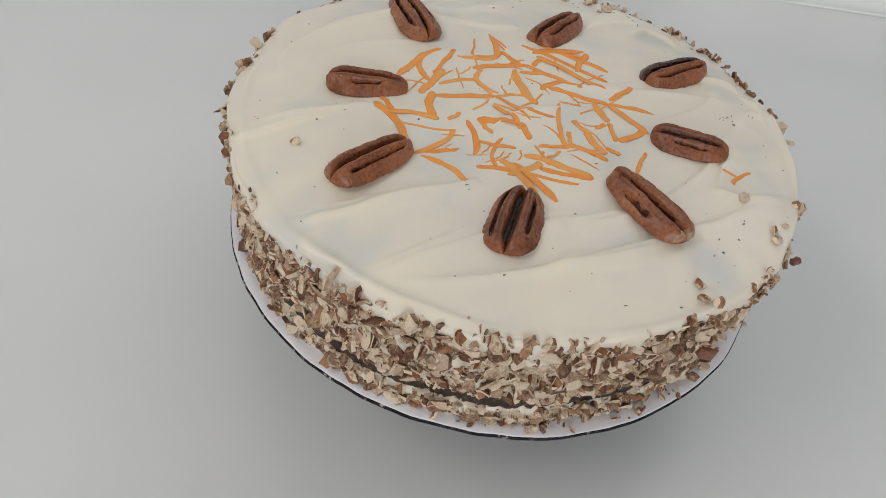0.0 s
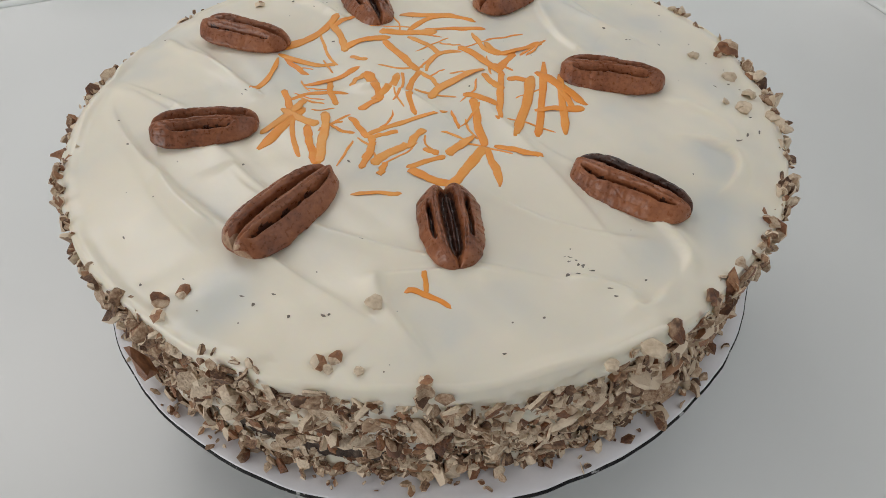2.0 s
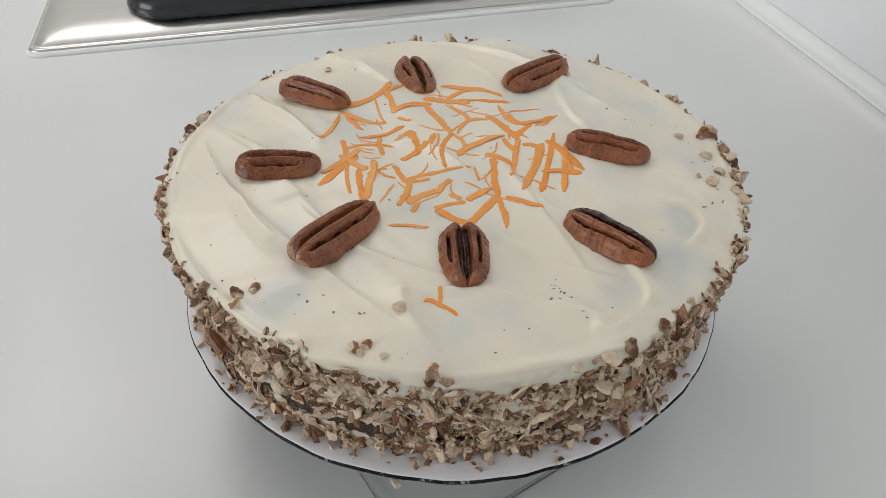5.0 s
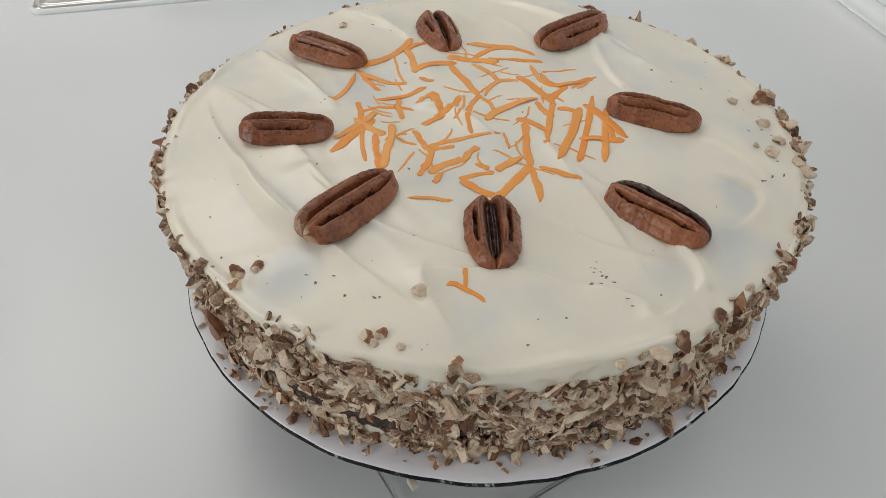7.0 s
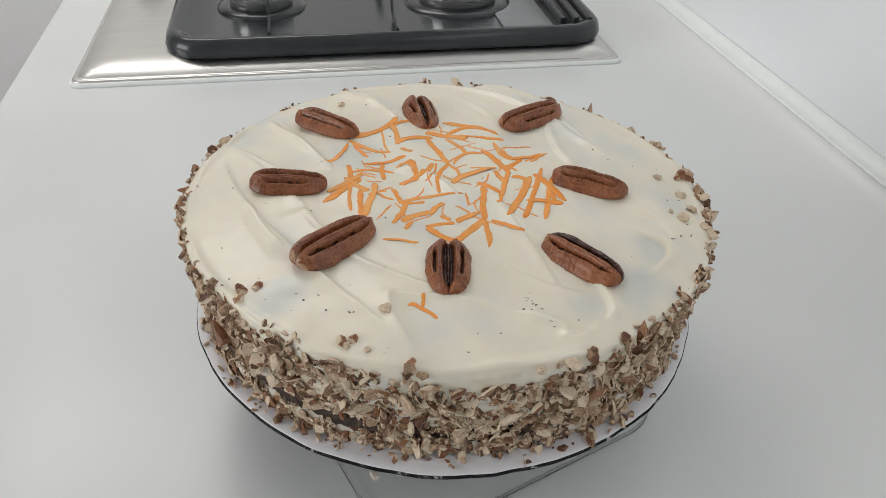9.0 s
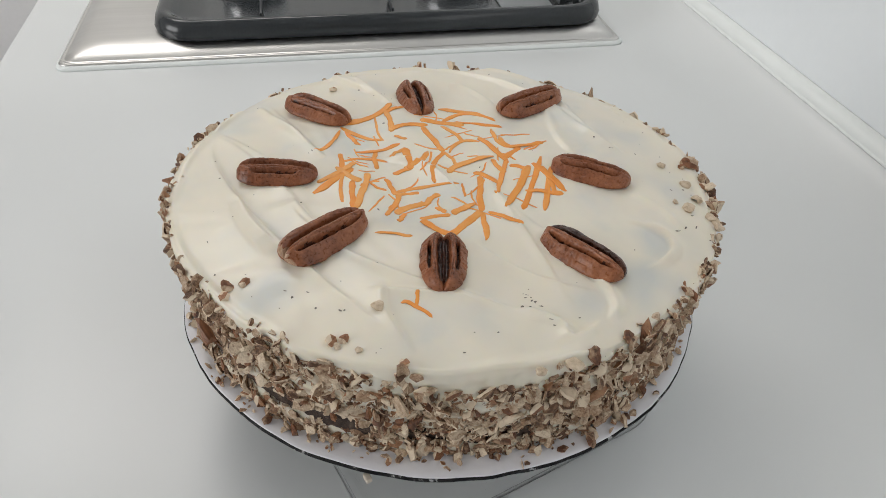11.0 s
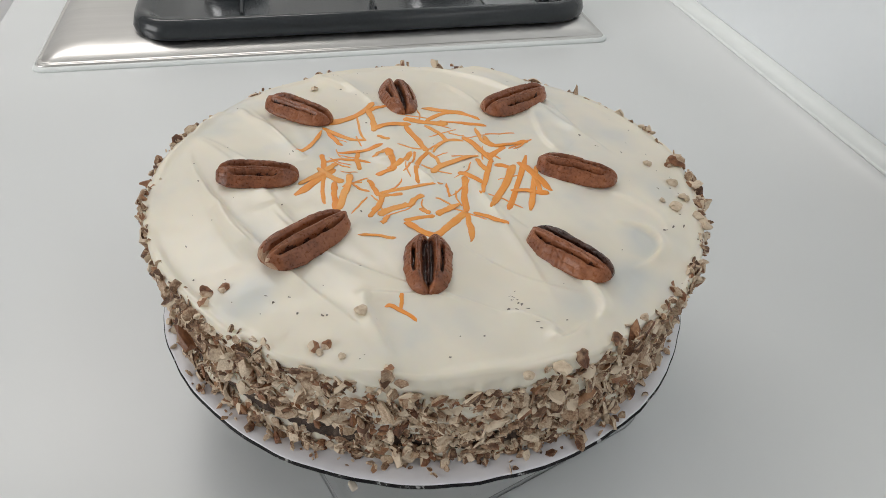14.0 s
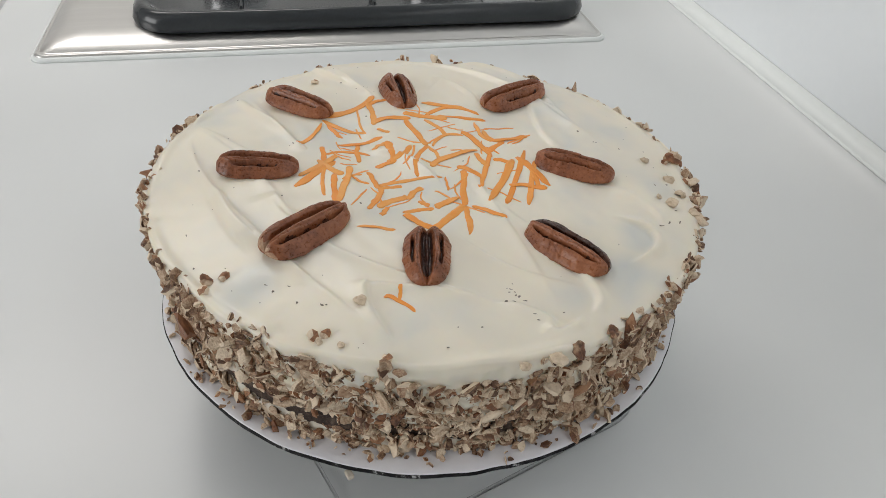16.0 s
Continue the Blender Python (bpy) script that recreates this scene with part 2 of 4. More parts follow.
def rounded_loop(x0, x1, y0, y1, radius, steps=8):
    """Corner points of a rounded rectangle, anticlockwise."""
    out = []
    for cx, cy, a in ((x1 - radius, y1 - radius, 0), (x0 + radius, y1 - radius, 90), (x0 + radius, y0 + radius, 180), (x1 - radius, y0 + radius, 270)):
        for k in range(steps + 1):
            b = radians(a + 90 * k / steps)
            out.append((cx + radius * math.cos(b), cy + radius * math.sin(b)))
    return out


def skin(bm, loops, close=False, cap_first=False, cap_last=False):
    """Faces between loops of equally many points, each (x, y, z)."""
    rows = [[bm.verts.new(p) for p in loop] for loop in loops]
    pairs = list(zip(rows, rows[1:])) + ([(rows[-1], rows[0])] if close else [])
    for a, b in pairs:
        for k in range(len(a)):
            j = (k + 1) % len(a)
            bm.faces.new((a[k], a[j], b[j], b[k]))
    if cap_first:
        bm.faces.new(rows[0])
    if cap_last:
        bm.faces.new(rows[-1])
    bmesh.ops.recalc_face_normals(bm, faces=bm.faces)


# Room ------------------------------------------------------------------------
def wall(name, size, opening=None, axis="x", mat=PAINT, label=""):
    """A wall as blocks round one opening (a0, a1, z0, z1) along its length."""
    x0, x1, y0, y1, z0, z1 = size
    bm = bmesh.new()
    if opening is None:
        box(bm, *size)
    else:
        a0, a1, b0, b1 = opening
        if axis == "x":
            for s in ((x0, a0, y0, y1, z0, z1), (a1, x1, y0, y1, z0, z1), (a0, a1, y0, y1, z0, b0), (a0, a1, y0, y1, b1, z1)):
                box(bm, *s)
        else:
            for s in ((x0, x1, y0, a0, z0, z1), (x0, x1, a1, y1, z0, z1), (x0, x1, a0, a1, z0, b0), (x0, x1, a0, a1, b1, z1)):
                box(bm, *s)
    return tagged(part(name, bm, mat, smooth=False), label, "wall", kind="structure")


tagged(box_part("floor", (-3.0, 0.45, -2.6, 2.6, -0.06, 0.0), FLOOR), "plain grey kitchen floor", "floor", kind="structure")
tagged(box_part("ceiling", (-3.2, 0.5, -2.8, 2.8, 2.45, 2.55), PAINT), "plain white ceiling", "ceiling", kind="structure")
# The opening in the east wall is made up to hold the added fill lamp.
wall("wall_east", (WALL_X, WALL_X + 0.12, -2.6, 2.6, 0, 2.45), (-1.08, 0.08, 1.41, 1.83), "y", WALL, "glossy bluish white kitchen wall behind the worktop")
wall("wall_south", (-3.0, WALL_X, -2.72, -2.6, 0, 2.45), label="plain white painted wall")
wall("wall_north", (-3.0, WALL_X, 2.4, 2.52, 0, 2.45), label="plain white painted wall")
wall("wall_west", (-3.12, -3.0, -2.6, 2.6, 0, 2.45), (-1.3, 0.5, 0.98, 2.3), "y", label="white painted wall with a window opening")


def window(name, wide, axis, at, z0, z1):
    a0, a1 = wide
    w = tagged(new(name), "white framed kitchen window, assumed and out of view", "window", kind="structure")
    f = 0.045
    for s in ((a0, a0 + f, z0, z1), (a1 - f, a1, z0, z1), (a0 + f, a1 - f, z0, z0 + f), (a0 + f, a1 - f, z1 - f, z1), ((a0 + a1) / 2 - f / 2, (a0 + a1) / 2 + f / 2, z0 + f, z1 - f)):
        if axis == "x":
            box_part("window_frame", (s[0], s[1], at, at + 0.05, s[2], s[3]), PAINT, w, bevel=0.004)
        else:
            box_part("window_frame", (at, at + 0.05, s[0], s[1], s[2], s[3]), PAINT, w, bevel=0.004)
    return w


# Unseen frame added round the east fill lamp.
window("added_window_1", (-1.08, 0.08), "y", WALL_X + 0.07, 1.41, 1.83)
window("window_2", (-1.3, 0.5), "y", -3.06, 0.98, 2.3)

# Unseen fitting made up to go with the added overhead lamp.
fitting = empty("added_ceiling_light", (-0.5, 1.35, 2.45), "flat rectangular white ceiling light fitting, added out of view", "ceiling light")
box_part("frame", (-0.61, 0.61, -0.31, 0.31, -0.04, 0.0), PAINT, fitting, bevel=0.006)
box_part("diffuser", (-0.585, 0.585, -0.285, 0.285, -0.048, -0.0405), PAINT, fitting, bevel=0.003)

# Worktop ---------------------------------------------------------------------
LEFT, BACK = -0.3200, 2.4


def worktop_mesh():
    """A slab with a rounded front edge and a coved rise at the wall, cut out round the hob."""
    prof = [(LEFT + 0.006, COUNTER - 0.04), (LEFT, COUNTER - 0.034), (LEFT, COUNTER - 0.008), (LEFT + 0.0025, COUNTER - 0.0025), (LEFT + 0.008, COUNTER)]
    prof += [(-0.2, COUNTER), (-0.1, COUNTER), (0.0, COUNTER), (0.1, COUNTER), (0.2, COUNTER), (0.28, COUNTER)]
    for k in range(1, 13):
        a = radians(52 * k / 12)
        prof.append((0.283 + 0.0715 * math.sin(a), COUNTER + 0.0385 * (1 - math.cos(a))))
    prof += [(0.3434, COUNTER + 0.0174), (0.3462, COUNTER + 0.0180), (WALL_X - 0.0002, COUNTER + 0.0186), (WALL_X - 0.0002, COUNTER - 0.04)]
    ys = [-2.6, -1.5, -0.8, -0.4, 0.0, 0.4, 0.8, 1.5, BACK]
    bm = bmesh.new()
    rows = [[bm.verts.new((x, y, z)) for x, z in prof] for y in ys]
    for a, b in zip(rows, rows[1:]):
        for k in range(len(prof)):
            j = (k + 1) % len(prof)
            bm.faces.new((a[k], a[j], b[j], b[k]))
    bm.faces.new(rows[0])
    bm.faces.new(list(reversed(rows[-1])))
    bmesh.ops.recalc_face_normals(bm, faces=bm.faces)
    return bm


top = part("worktop", worktop_mesh(), WORKTOP)
tagged(top, "white solid-surface kitchen worktop coved up at the wall", "worktop")
bm = bmesh.new()
bead = [(WALL_X, COUNTER + 0.0180), (WALL_X - 0.0112, COUNTER + 0.0178), (WALL_X - 0.0114, COUNTER + 0.0186), (WALL_X - 0.0105, COUNTER + 0.0198)]
for k in range(1, 11):
    a = radians(90 * k / 10)
    bead.append((WALL_X - 0.0002 - 0.0103 * (1 - math.sin(a)), COUNTER + 0.0198 + 0.0095 * (1 - math.cos(a))))
skin(bm, [[(x, y, z) for x, z in bead] for y in (-2.6, -1.0, 0.0, 1.0, BACK)], cap_first=True, cap_last=True)
tagged(part("trim_sealant", bm, SEALANT_AND_GLINT), "pale strip of sealant between worktop and wall", "trim", kind="structure")


def base_cabinet(y0, y1):
    c = empty("base_cabinet", (0, y0, 0), "white lacquered base cabinet under the worktop", "cabinet", "base cabinets")
    w = y1 - y0
    box_part("body", (LEFT + 0.045, WALL_X - 0.006, 0.001, w - 0.001, 0.1, COUNTER - 0.042), CABINET, c)
    d = box_part("door", (LEFT + 0.024, LEFT + 0.044, 0.003, w - 0.003, 0.12, COUNTER - 0.05), CABINET, c, bevel=0.002)
    box_part("handle", (LEFT + 0.006, LEFT + 0.016, w / 2 - 0.07, w / 2 + 0.07, 0.74, 0.752), STEEL, d, "brushed steel bar handle", bevel=0.003)
    box_part("plinth", (LEFT + 0.09, WALL_X - 0.006, 0.001, w - 0.001, 0.0, 0.099), CABINET, c)


for k in range(8):
    base_cabinet(-2.4 + 0.6 * k, -1.8 + 0.6 * k)

# Hob -------------------------------------------------------------------------
HX0, HX1, HY0, HY1 = -0.2630, 0.2570, 0.3895, 0.9700
hob = empty("gas_hob", (0, HY0, COUNTER), "built-in stainless steel gas hob with a black enamelled middle", "hob")
hob.rotation_euler.z = radians(-0.75)


def hob_loop(inset, front, z, radius, steps=6):
    return [(x, y - HY0, z) for x, y in rounded_loop(HX0 + inset, HX1 - inset, HY0 + front, HY1 - inset, radius, steps)]


bm = bmesh.new()
skin(bm, [hob_loop(0.0, 0.0, 0.0, 0.010), hob_loop(0.0, 0.0, 0.0032, 0.010), hob_loop(0.0012, 0.0012, 0.0046, 0.010), hob_loop(0.0025, 0.0035, 0.0048, 0.010), hob_loop(0.0032, 0.0046, 0.0038, 0.010),
          hob_loop(0.0042, 0.0058, 0.0050, 0.010), hob_loop(0.012, 0.0160, 0.0092, 0.014), hob_loop(0.020, 0.0270, 0.0120, 0.018), hob_loop(0.030, 0.040, 0.0130, 0.022)], cap_last=True)
part("base_plate", bm, STEEL, hob, "brushed stainless steel plate with a pressed rim")

# Added white bead: paints the bright reflection along the polished steel rim.
bm = bmesh.new()
skin(bm, [hob_loop(-0.0030, -0.0045, 0.0, 0.012), hob_loop(-0.0026, -0.0040, 0.0016, 0.012), hob_loop(-0.0012, -0.0020, 0.0030, 0.011), hob_loop(-0.0003, -0.0003, 0.0034, 0.010), hob_loop(-0.0003, -0.0003, 0.0, 0.010)], close=True)
part("rim_glint_bead", bm, SEALANT_AND_GLINT, hob, "white bead standing in for the glint round the steel plate's rim")

GX0, GX1, GY0, GY1 = -0.184, 0.250, 0.0205, 0.560


def grate_loop(inset, z, radius, steps=8):
    return [(x, y, z) for x, y in rounded_loop(GX0 + inset, GX1 - inset, GY0 + inset, GY1 - inset, radius, steps)]


bm = bmesh.new()
skin(bm, [grate_loop(0.0, 0.0125, 0.040), grate_loop(-0.001, 0.017, 0.041), grate_loop(0.001, 0.025, 0.040), grate_loop(0.005, 0.029, 0.037), grate_loop(0.010, 0.0295, 0.033),
          grate_loop(0.016, 0.025, 0.028), grate_loop(0.024, 0.0185, 0.022), grate_loop(0.040, 0.0165, 0.018)], cap_last=True)
part("spill_tray", bm, ENAMEL, hob, "glossy black enamelled tray with a raised rounded rim")


def bar(name, parent, points, width, height, mat):
    """A bar of rounded section along points, its foot at their height."""
    bm = bmesh.new()
    rows = []
    for k, p in enumerate(points):
        a, b = Vector(points[max(k - 1, 0)]), Vector(points[min(k + 1, len(points) - 1)])
        d = (b - a).normalized()
        side = Vector((-d.y, d.x, 0)).normalized()
        rows.append([Vector(p) + side * sx * width / 2 + Vector((0, 0, sz * height)) for sx, sz in ((-1, 0), (1, 0), (1, 0.75), (0.6, 1), (-0.6, 1), (-1, 0.75))])
    skin(bm, rows, cap_first=True, cap_last=True)
    return part(name, bm, mat, parent, smooth=False)


for x in (0.208, 0.222, 0.236):
    bar("grate_bar", hob, [(x, 0.045, 0.024), (x, 0.2, 0.030), (x, 0.35, 0.030), (x, 0.5, 0.024)], 0.006, 0.007, IRON)
for x in (-0.087, 0.040):
    bar("grate_bar", hob, [(x, 0.060, 0.0165), (x, 0.10, 0.0195), (x, 0.112, 0.034), (x, 0.125, 0.040)], 0.0026, 0.005, IRON)
    bar("grate_bar", hob, [(x, 0.29, 0.030), (x, 0.245, 0.040), (x, 0.218, 0.040)], 0.006, 0.008, IRON)


def burner(x, y, r):
    bm = bmesh.new()
    lathe(bm, [(r * 0.9, 0.0190), (r, 0.0195), (r, 0.036), (r * 0.97, 0.038), (r * 0.8, 0.0385)], 64, (x, y))
    b = part("burner", bm, CHROME, hob, "polished aluminium burner ring")
    bm = bmesh.new()
    lathe(bm, [(r * 0.82, 0.0388), (r * 0.84, 0.041), (r * 0.80, 0.0445), (r * 0.6, 0.0455), (0, 0.0458)], 48, (x, y))
    part("burner_cap", bm, IRON, b, "black burner cap")
    bm = bmesh.new()
    lathe(bm, [(r * 1.42, 0.0165), (r * 1.40, 0.0185), (r * 1.15, 0.0205), (r * 1.02, 0.0200), (r * 0.9, 0.0195)], 64, (x, y))
    part("burner_base", bm, ENAMEL, b, "black enamelled seat of the burner")


burner(-0.095, 0.153, 0.033)
burner(0.118, 0.149, 0.042)
burner(-0.105, 0.430, 0.047)
burner(0.125, 0.430, 0.036)
# thin grey plate imitates the wall's reflection in the enamel tray
box_part("reflection_plate", (0.150, 0.203, 0.050, 0.24, 0.0166, 0.0186), REFLECTION_GREY, hob, "grey plate standing in for the wall's reflection on the tray", bevel=0.0005)
for k in range(4):
    bm = bmesh.new()
    lathe(bm, [(0.019, 0.013), (0.019, 0.018), (0.0165, 0.032), (0.013, 0.034), (0, 0.034)], 40, (-0.226, 0.26 + 0.06 * k))
    part("knob", bm, IRON, hob, "black control knob")

# Clear stand under the cake --------------------------------------------------
STAND_A = radians(19.6)


def stand_loop(inset, z, radius, steps=12):
    out = []
    for x, y in rounded_loop(-0.079 + inset, 0.085 - inset, -0.0625 + inset, 0.0625 - inset, radius, steps):
        out.append((x * math.cos(STAND_A) - y * math.sin(STAND_A), x * math.sin(STAND_A) + y * math.cos(STAND_A), z))
    return out


BOARD_T = 0.0027
UNDER = BOARD_TOP - BOARD_T - 0.0002 - COUNTER
stand = empty("cake_stand", (0.0115, -0.026, COUNTER), "clear upturned plastic tub with rounded corners under the cake board", "stand")
bm = bmesh.new()
skin(bm, [stand_loop(0.004, 0.0008, 0.027), stand_loop(0.010, UNDER - 0.006, 0.022), stand_loop(0.016, UNDER, 0.018)], cap_last=True)
part("tub", bm, CLEAR, stand)
bm = bmesh.new()
skin(bm, [stand_loop(0.0, 0.0, 0.030), stand_loop(0.0, 0.0012, 0.030), stand_loop(0.0004, 0.0016, 0.030), stand_loop(0.0012, 0.0016, 0.0292), stand_loop(0.0014, 0.0, 0.029)], close=True)
part("rim", bm, CLEAR_EDGE, stand, "thicker clear rim on the worktop")
wedge = box_part("card_wedge", (-0.0013, 0.0013, -0.002, 0.002, 0, 0.0022), CARD_RAW, bevel=0.0006)
wedge.matrix_world = pose(-0.0475, -0.1090, BOARD_TOP - BOARD_T - 0.0024, 0, 0, 18)
tagged(wedge, "small beige card wedge stuck under the cake board", "wedge")

# Cake board ------------------------------------------------------------------
board = empty("cake_board", (0.0014, 0.0028, BOARD_TOP), "round white coated cake board with a black edge", "cake board")


def board_radius(a):
    return BOARD_R + 0.0007 * noise.noise((3 * math.cos(a), 3 * math.sin(a), 4.0)) + 0.0004 * noise.noise((14 * math.cos(a), 14 * math.sin(a), 1.0))


def board_ring(inset, z, steps=240):
    return [((board_radius(2 * math.pi * k / steps) - inset) * math.cos(2 * math.pi * k / steps), (board_radius(2 * math.pi * k / steps) - inset) * math.sin(2 * math.pi * k / steps),
             z + 0.0003 * noise.noise((k * 0.21, 2.0, z * 300))) for k in range(steps)]


bm = bmesh.new()
skin(bm, [board_ring(0.0004, -0.0005), board_ring(0.0002, -0.0003), board_ring(0.0007, 0.0), board_ring(0.004, 0.0)], cap_last=True)
part("face", bm, BOARD_WHITE, board, "white coated upper face")
bm = bmesh.new()
skin(bm, [board_ring(0.003, -BOARD_T), board_ring(0.0006, -BOARD_T), board_ring(-0.0002, -BOARD_T + 0.0008), board_ring(-0.0002, -0.0010), board_ring(0.0005, -0.0005), board_ring(0.003, -0.0006)], cap_first=True, cap_last=True)
part("edge", bm, BOARD_EDGE, board, "worn black foil edge")

# Cake ------------------------------------------------------------------------
cake = empty("carrot_cake", (0, 0, BOARD_TOP), "round frosted carrot cake with chopped pecans pressed round its side", "cake")
RIDGES = []


def ridge(x0, y0, x1, y1, x2, y2, tall, side=1):
    """A spatula ridge along a bent line through three places, in millimetres."""
    RIDGES.append((x0, y0, x1, y1, x2, y2, tall, side))


ridge(-32, 112, -22, 83, -10, 53, 1.1)
ridge(4, 104, 42, 90, 82, 19, 1.3)
ridge(-101, 45, -84, -20, -29, -108, 0.8)
ridge(-77, 83, -59, 35, -50, 17, 0.7)
ridge(20, 84, 31, 73, 40, 44, 0.8)
ridge(-101, 58, -86, 33, -73, 16, 0.5)
ridge(-68, -15, -40, -60, 30, -104, 0.6)
ridge(17, -8, 23, -49, 30, -104, 0.4)
ridge(-84, 80, -94, 70, -100, 54, 0.7, -1)
ridge(-88, -6, -83, -27, -70, -51, 0.8)
ridge(-41, 115, -33, 96, -22, 76, 1.0, -1)
ridge(36, 113, 62, 100, 75, 61, 1.2)
ridge(75, 71, 76, 31, 89, -3, 1.0)
ridge(65, -48, 82, -64, 62, -80, 1.2, -1)
ridge(37, -70, 46, -91, 40, -101, 1.1, -1)
ridge(40, -100, 27, -108, 24, -102, 1.1, -1)
ridge(-1, -50, 19, -78, 43, -88, 0.5)
ridge(-43, -75, -20, -81, -2, -90, 0.6)
ridge(-25, 12, -8, 5, 5, -24, 0.7)
ridge(-103, 55, -84, 22, -58, -28, 0.5)
ridge(-80, 82, -72, 60, -54, 28, 0.8)
ridge(-66, -14, -62, -25, -54, -42, 0.6)
ridge(-34, -72, -37, -86, -29, -109, 0.8)
ridge(19, -18, 26, -42, 38, -61, 0.3)
ridge(65, 60, 60, 20, 66, 2, 0.7, -1)
ridge(66, 50, 72, 32, 80, 12, 0.6)
ridge(87, -60, 86, -45, 72, -26, 0.6)
ridge(-92, -6, -86, -28, -76, -52, 0.5, -1)
ridge(8, -92, 20, -98, 29, -108, 0.8)


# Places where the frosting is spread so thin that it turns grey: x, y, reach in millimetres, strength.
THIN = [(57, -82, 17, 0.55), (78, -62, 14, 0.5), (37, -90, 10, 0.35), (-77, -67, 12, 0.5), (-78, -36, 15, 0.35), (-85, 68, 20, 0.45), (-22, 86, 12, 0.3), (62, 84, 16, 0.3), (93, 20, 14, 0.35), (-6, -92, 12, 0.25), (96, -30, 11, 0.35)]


def relief(x, y):
    """Height of the frosting's strokes over its domed top, in metres; x and y are arrays."""
    X, Y = x * 1000, y * 1000
    h = np.zeros_like(X)
    for x0, y0, x1, y1, x2, y2, tall, side in RIDGES:
        cx, cy = 2 * x1 - (x0 + x2) / 2, 2 * y1 - (y0 + y2) / 2
        u = np.linspace(0, 1, 41)
        px = (1 - u) ** 2 * x0 + 2 * u * (1 - u) * cx + u * u * x2
        py = (1 - u) ** 2 * y0 + 2 * u * (1 - u) * cy + u * u * y2
        best, sign, along = np.full(X.shape, 1e9), np.zeros_like(X), np.zeros_like(X)
        for k in range(40):
            dx, dy = px[k + 1] - px[k], py[k + 1] - py[k]
            q = np.clip(((X - px[k]) * dx + (Y - py[k]) * dy) / (dx * dx + dy * dy), 0, 1)
            ex, ey = X - px[k] - q * dx, Y - py[k] - q * dy
            d2 = ex * ex + ey * ey
            near = d2 < best
            best = np.where(near, d2, best)
            sign = np.where(near, np.sign(dx * ey - dy * ex), sign)
            along = np.where(near, (k + q) / 40, along)
        d = np.sqrt(best) * sign * side
        prof = np.where(d > 0, np.exp(-((d / 1.3) ** 2)), 0.62 * np.exp(-((d / 2.8) ** 2)) + 0.38 * np.exp(-((d / 10.0) ** 2)))
        h += 0.0021 * tall * prof * np.clip(np.sin(math.pi * along) * 1.5, 0, 1) ** 1.5
    return h


def soft(x, y, scale, seed):
    """Smooth wandering of about -1 to 1 from a few crossed waves."""
    r = np.random.RandomState(seed)
    out = np.zeros_like(x)
    for k in range(9):
        a, f, p = r.uniform(0, 2 * math.pi), r.uniform(0.5, 1.6) / scale, r.uniform(0, 2 * math.pi)
        out += np.sin(2 * math.pi * f * (x * math.cos(a) + y * math.sin(a)) + p)
    return out / 4.5


DOME = 0.0607          # crown of the frosting over the board


def top_height(x, y):
    r2 = (x * x + y * y) / CAKE_R ** 2
    bead = np.exp(-(((np.sqrt(r2) - 0.985) / 0.022) ** 2)) * np.clip(0.4 + 1.1 * soft(x, y, 0.08, 31), 0, 1.2)
    return DOME - 0.0072 * r2 ** 2.5 + 0.0015 * bead + relief(x, y) + 0.0007 * soft(x, y, 0.05, 3) + 0.00016 * soft(x, y, 0.016, 5) + 0.00009 * np.sin(2 * math.pi * (0.94 * x + 0.35 * y) / 0.0095 + 3.0 * soft(x, y, 0.07, 8)) * np.clip(0.5 + 0.8 * soft(x, y, 0.05, 9), 0, 1)


LATTICE = np.linspace(-0.124, 0.124, 311)
HEIGHTS = top_height(*np.meshgrid(LATTICE, LATTICE, indexing="ij"))


def surface(x, y):
    """Height of the frosted top at a place, read between the points of a lattice."""
    step = LATTICE[1] - LATTICE[0]
    a, b = (min(max((c - LATTICE[0]) / step, 0.0), 308.999) for c in (x, y))
    i, j = int(a), int(b)
    a, b = a - i, b - j
    return BOARD_TOP + float((HEIGHTS[i, j] * (1 - a) + HEIGHTS[i + 1, j] * a) * (1 - b) + (HEIGHTS[i, j + 1] * (1 - a) + HEIGHTS[i + 1, j + 1] * a) * b)


def body_radius(a, z):
    """Outer radius of the cake at an angle and a height over the board; it leans in towards its foot."""
    ca, sa = np.cos(a), np.sin(a)
    r = CAKE_R + 0.0002 + 0.0019 * ca + 0.0030 * sa + 0.0011 * soft(ca, sa, 1.3, 11) + 0.0006 * soft(a * 0.12, z, 0.03, 12)
    lean = 0.0022 + 0.0040 * np.clip(-sa, 0, 1) - 0.0008 * np.clip(-ca, 0, 1)
    return r - lean * np.clip(1 - z / 0.048, 0, 1) + 0.0022 * np.clip((z - 0.040) / 0.012, 0, 1)


def cake_radius(a, z):
    """The frosting's outer radius, dipping at the seam between the layers."""
    ca, sa = np.cos(a), np.sin(a)
    seam = np.exp(-(((z - 0.0125 - 0.0015 * soft(ca, sa, 0.9, 14)) / 0.0036) ** 2))
    return body_radius(a, z) - seam * (0.0072 + 0.0040 * soft(ca, sa, 0.28, 13) + 0.0014 * soft(ca, sa, 0.05, 15)) - 0.0008 * np.clip((0.006 - z) / 0.006, 0, 1)


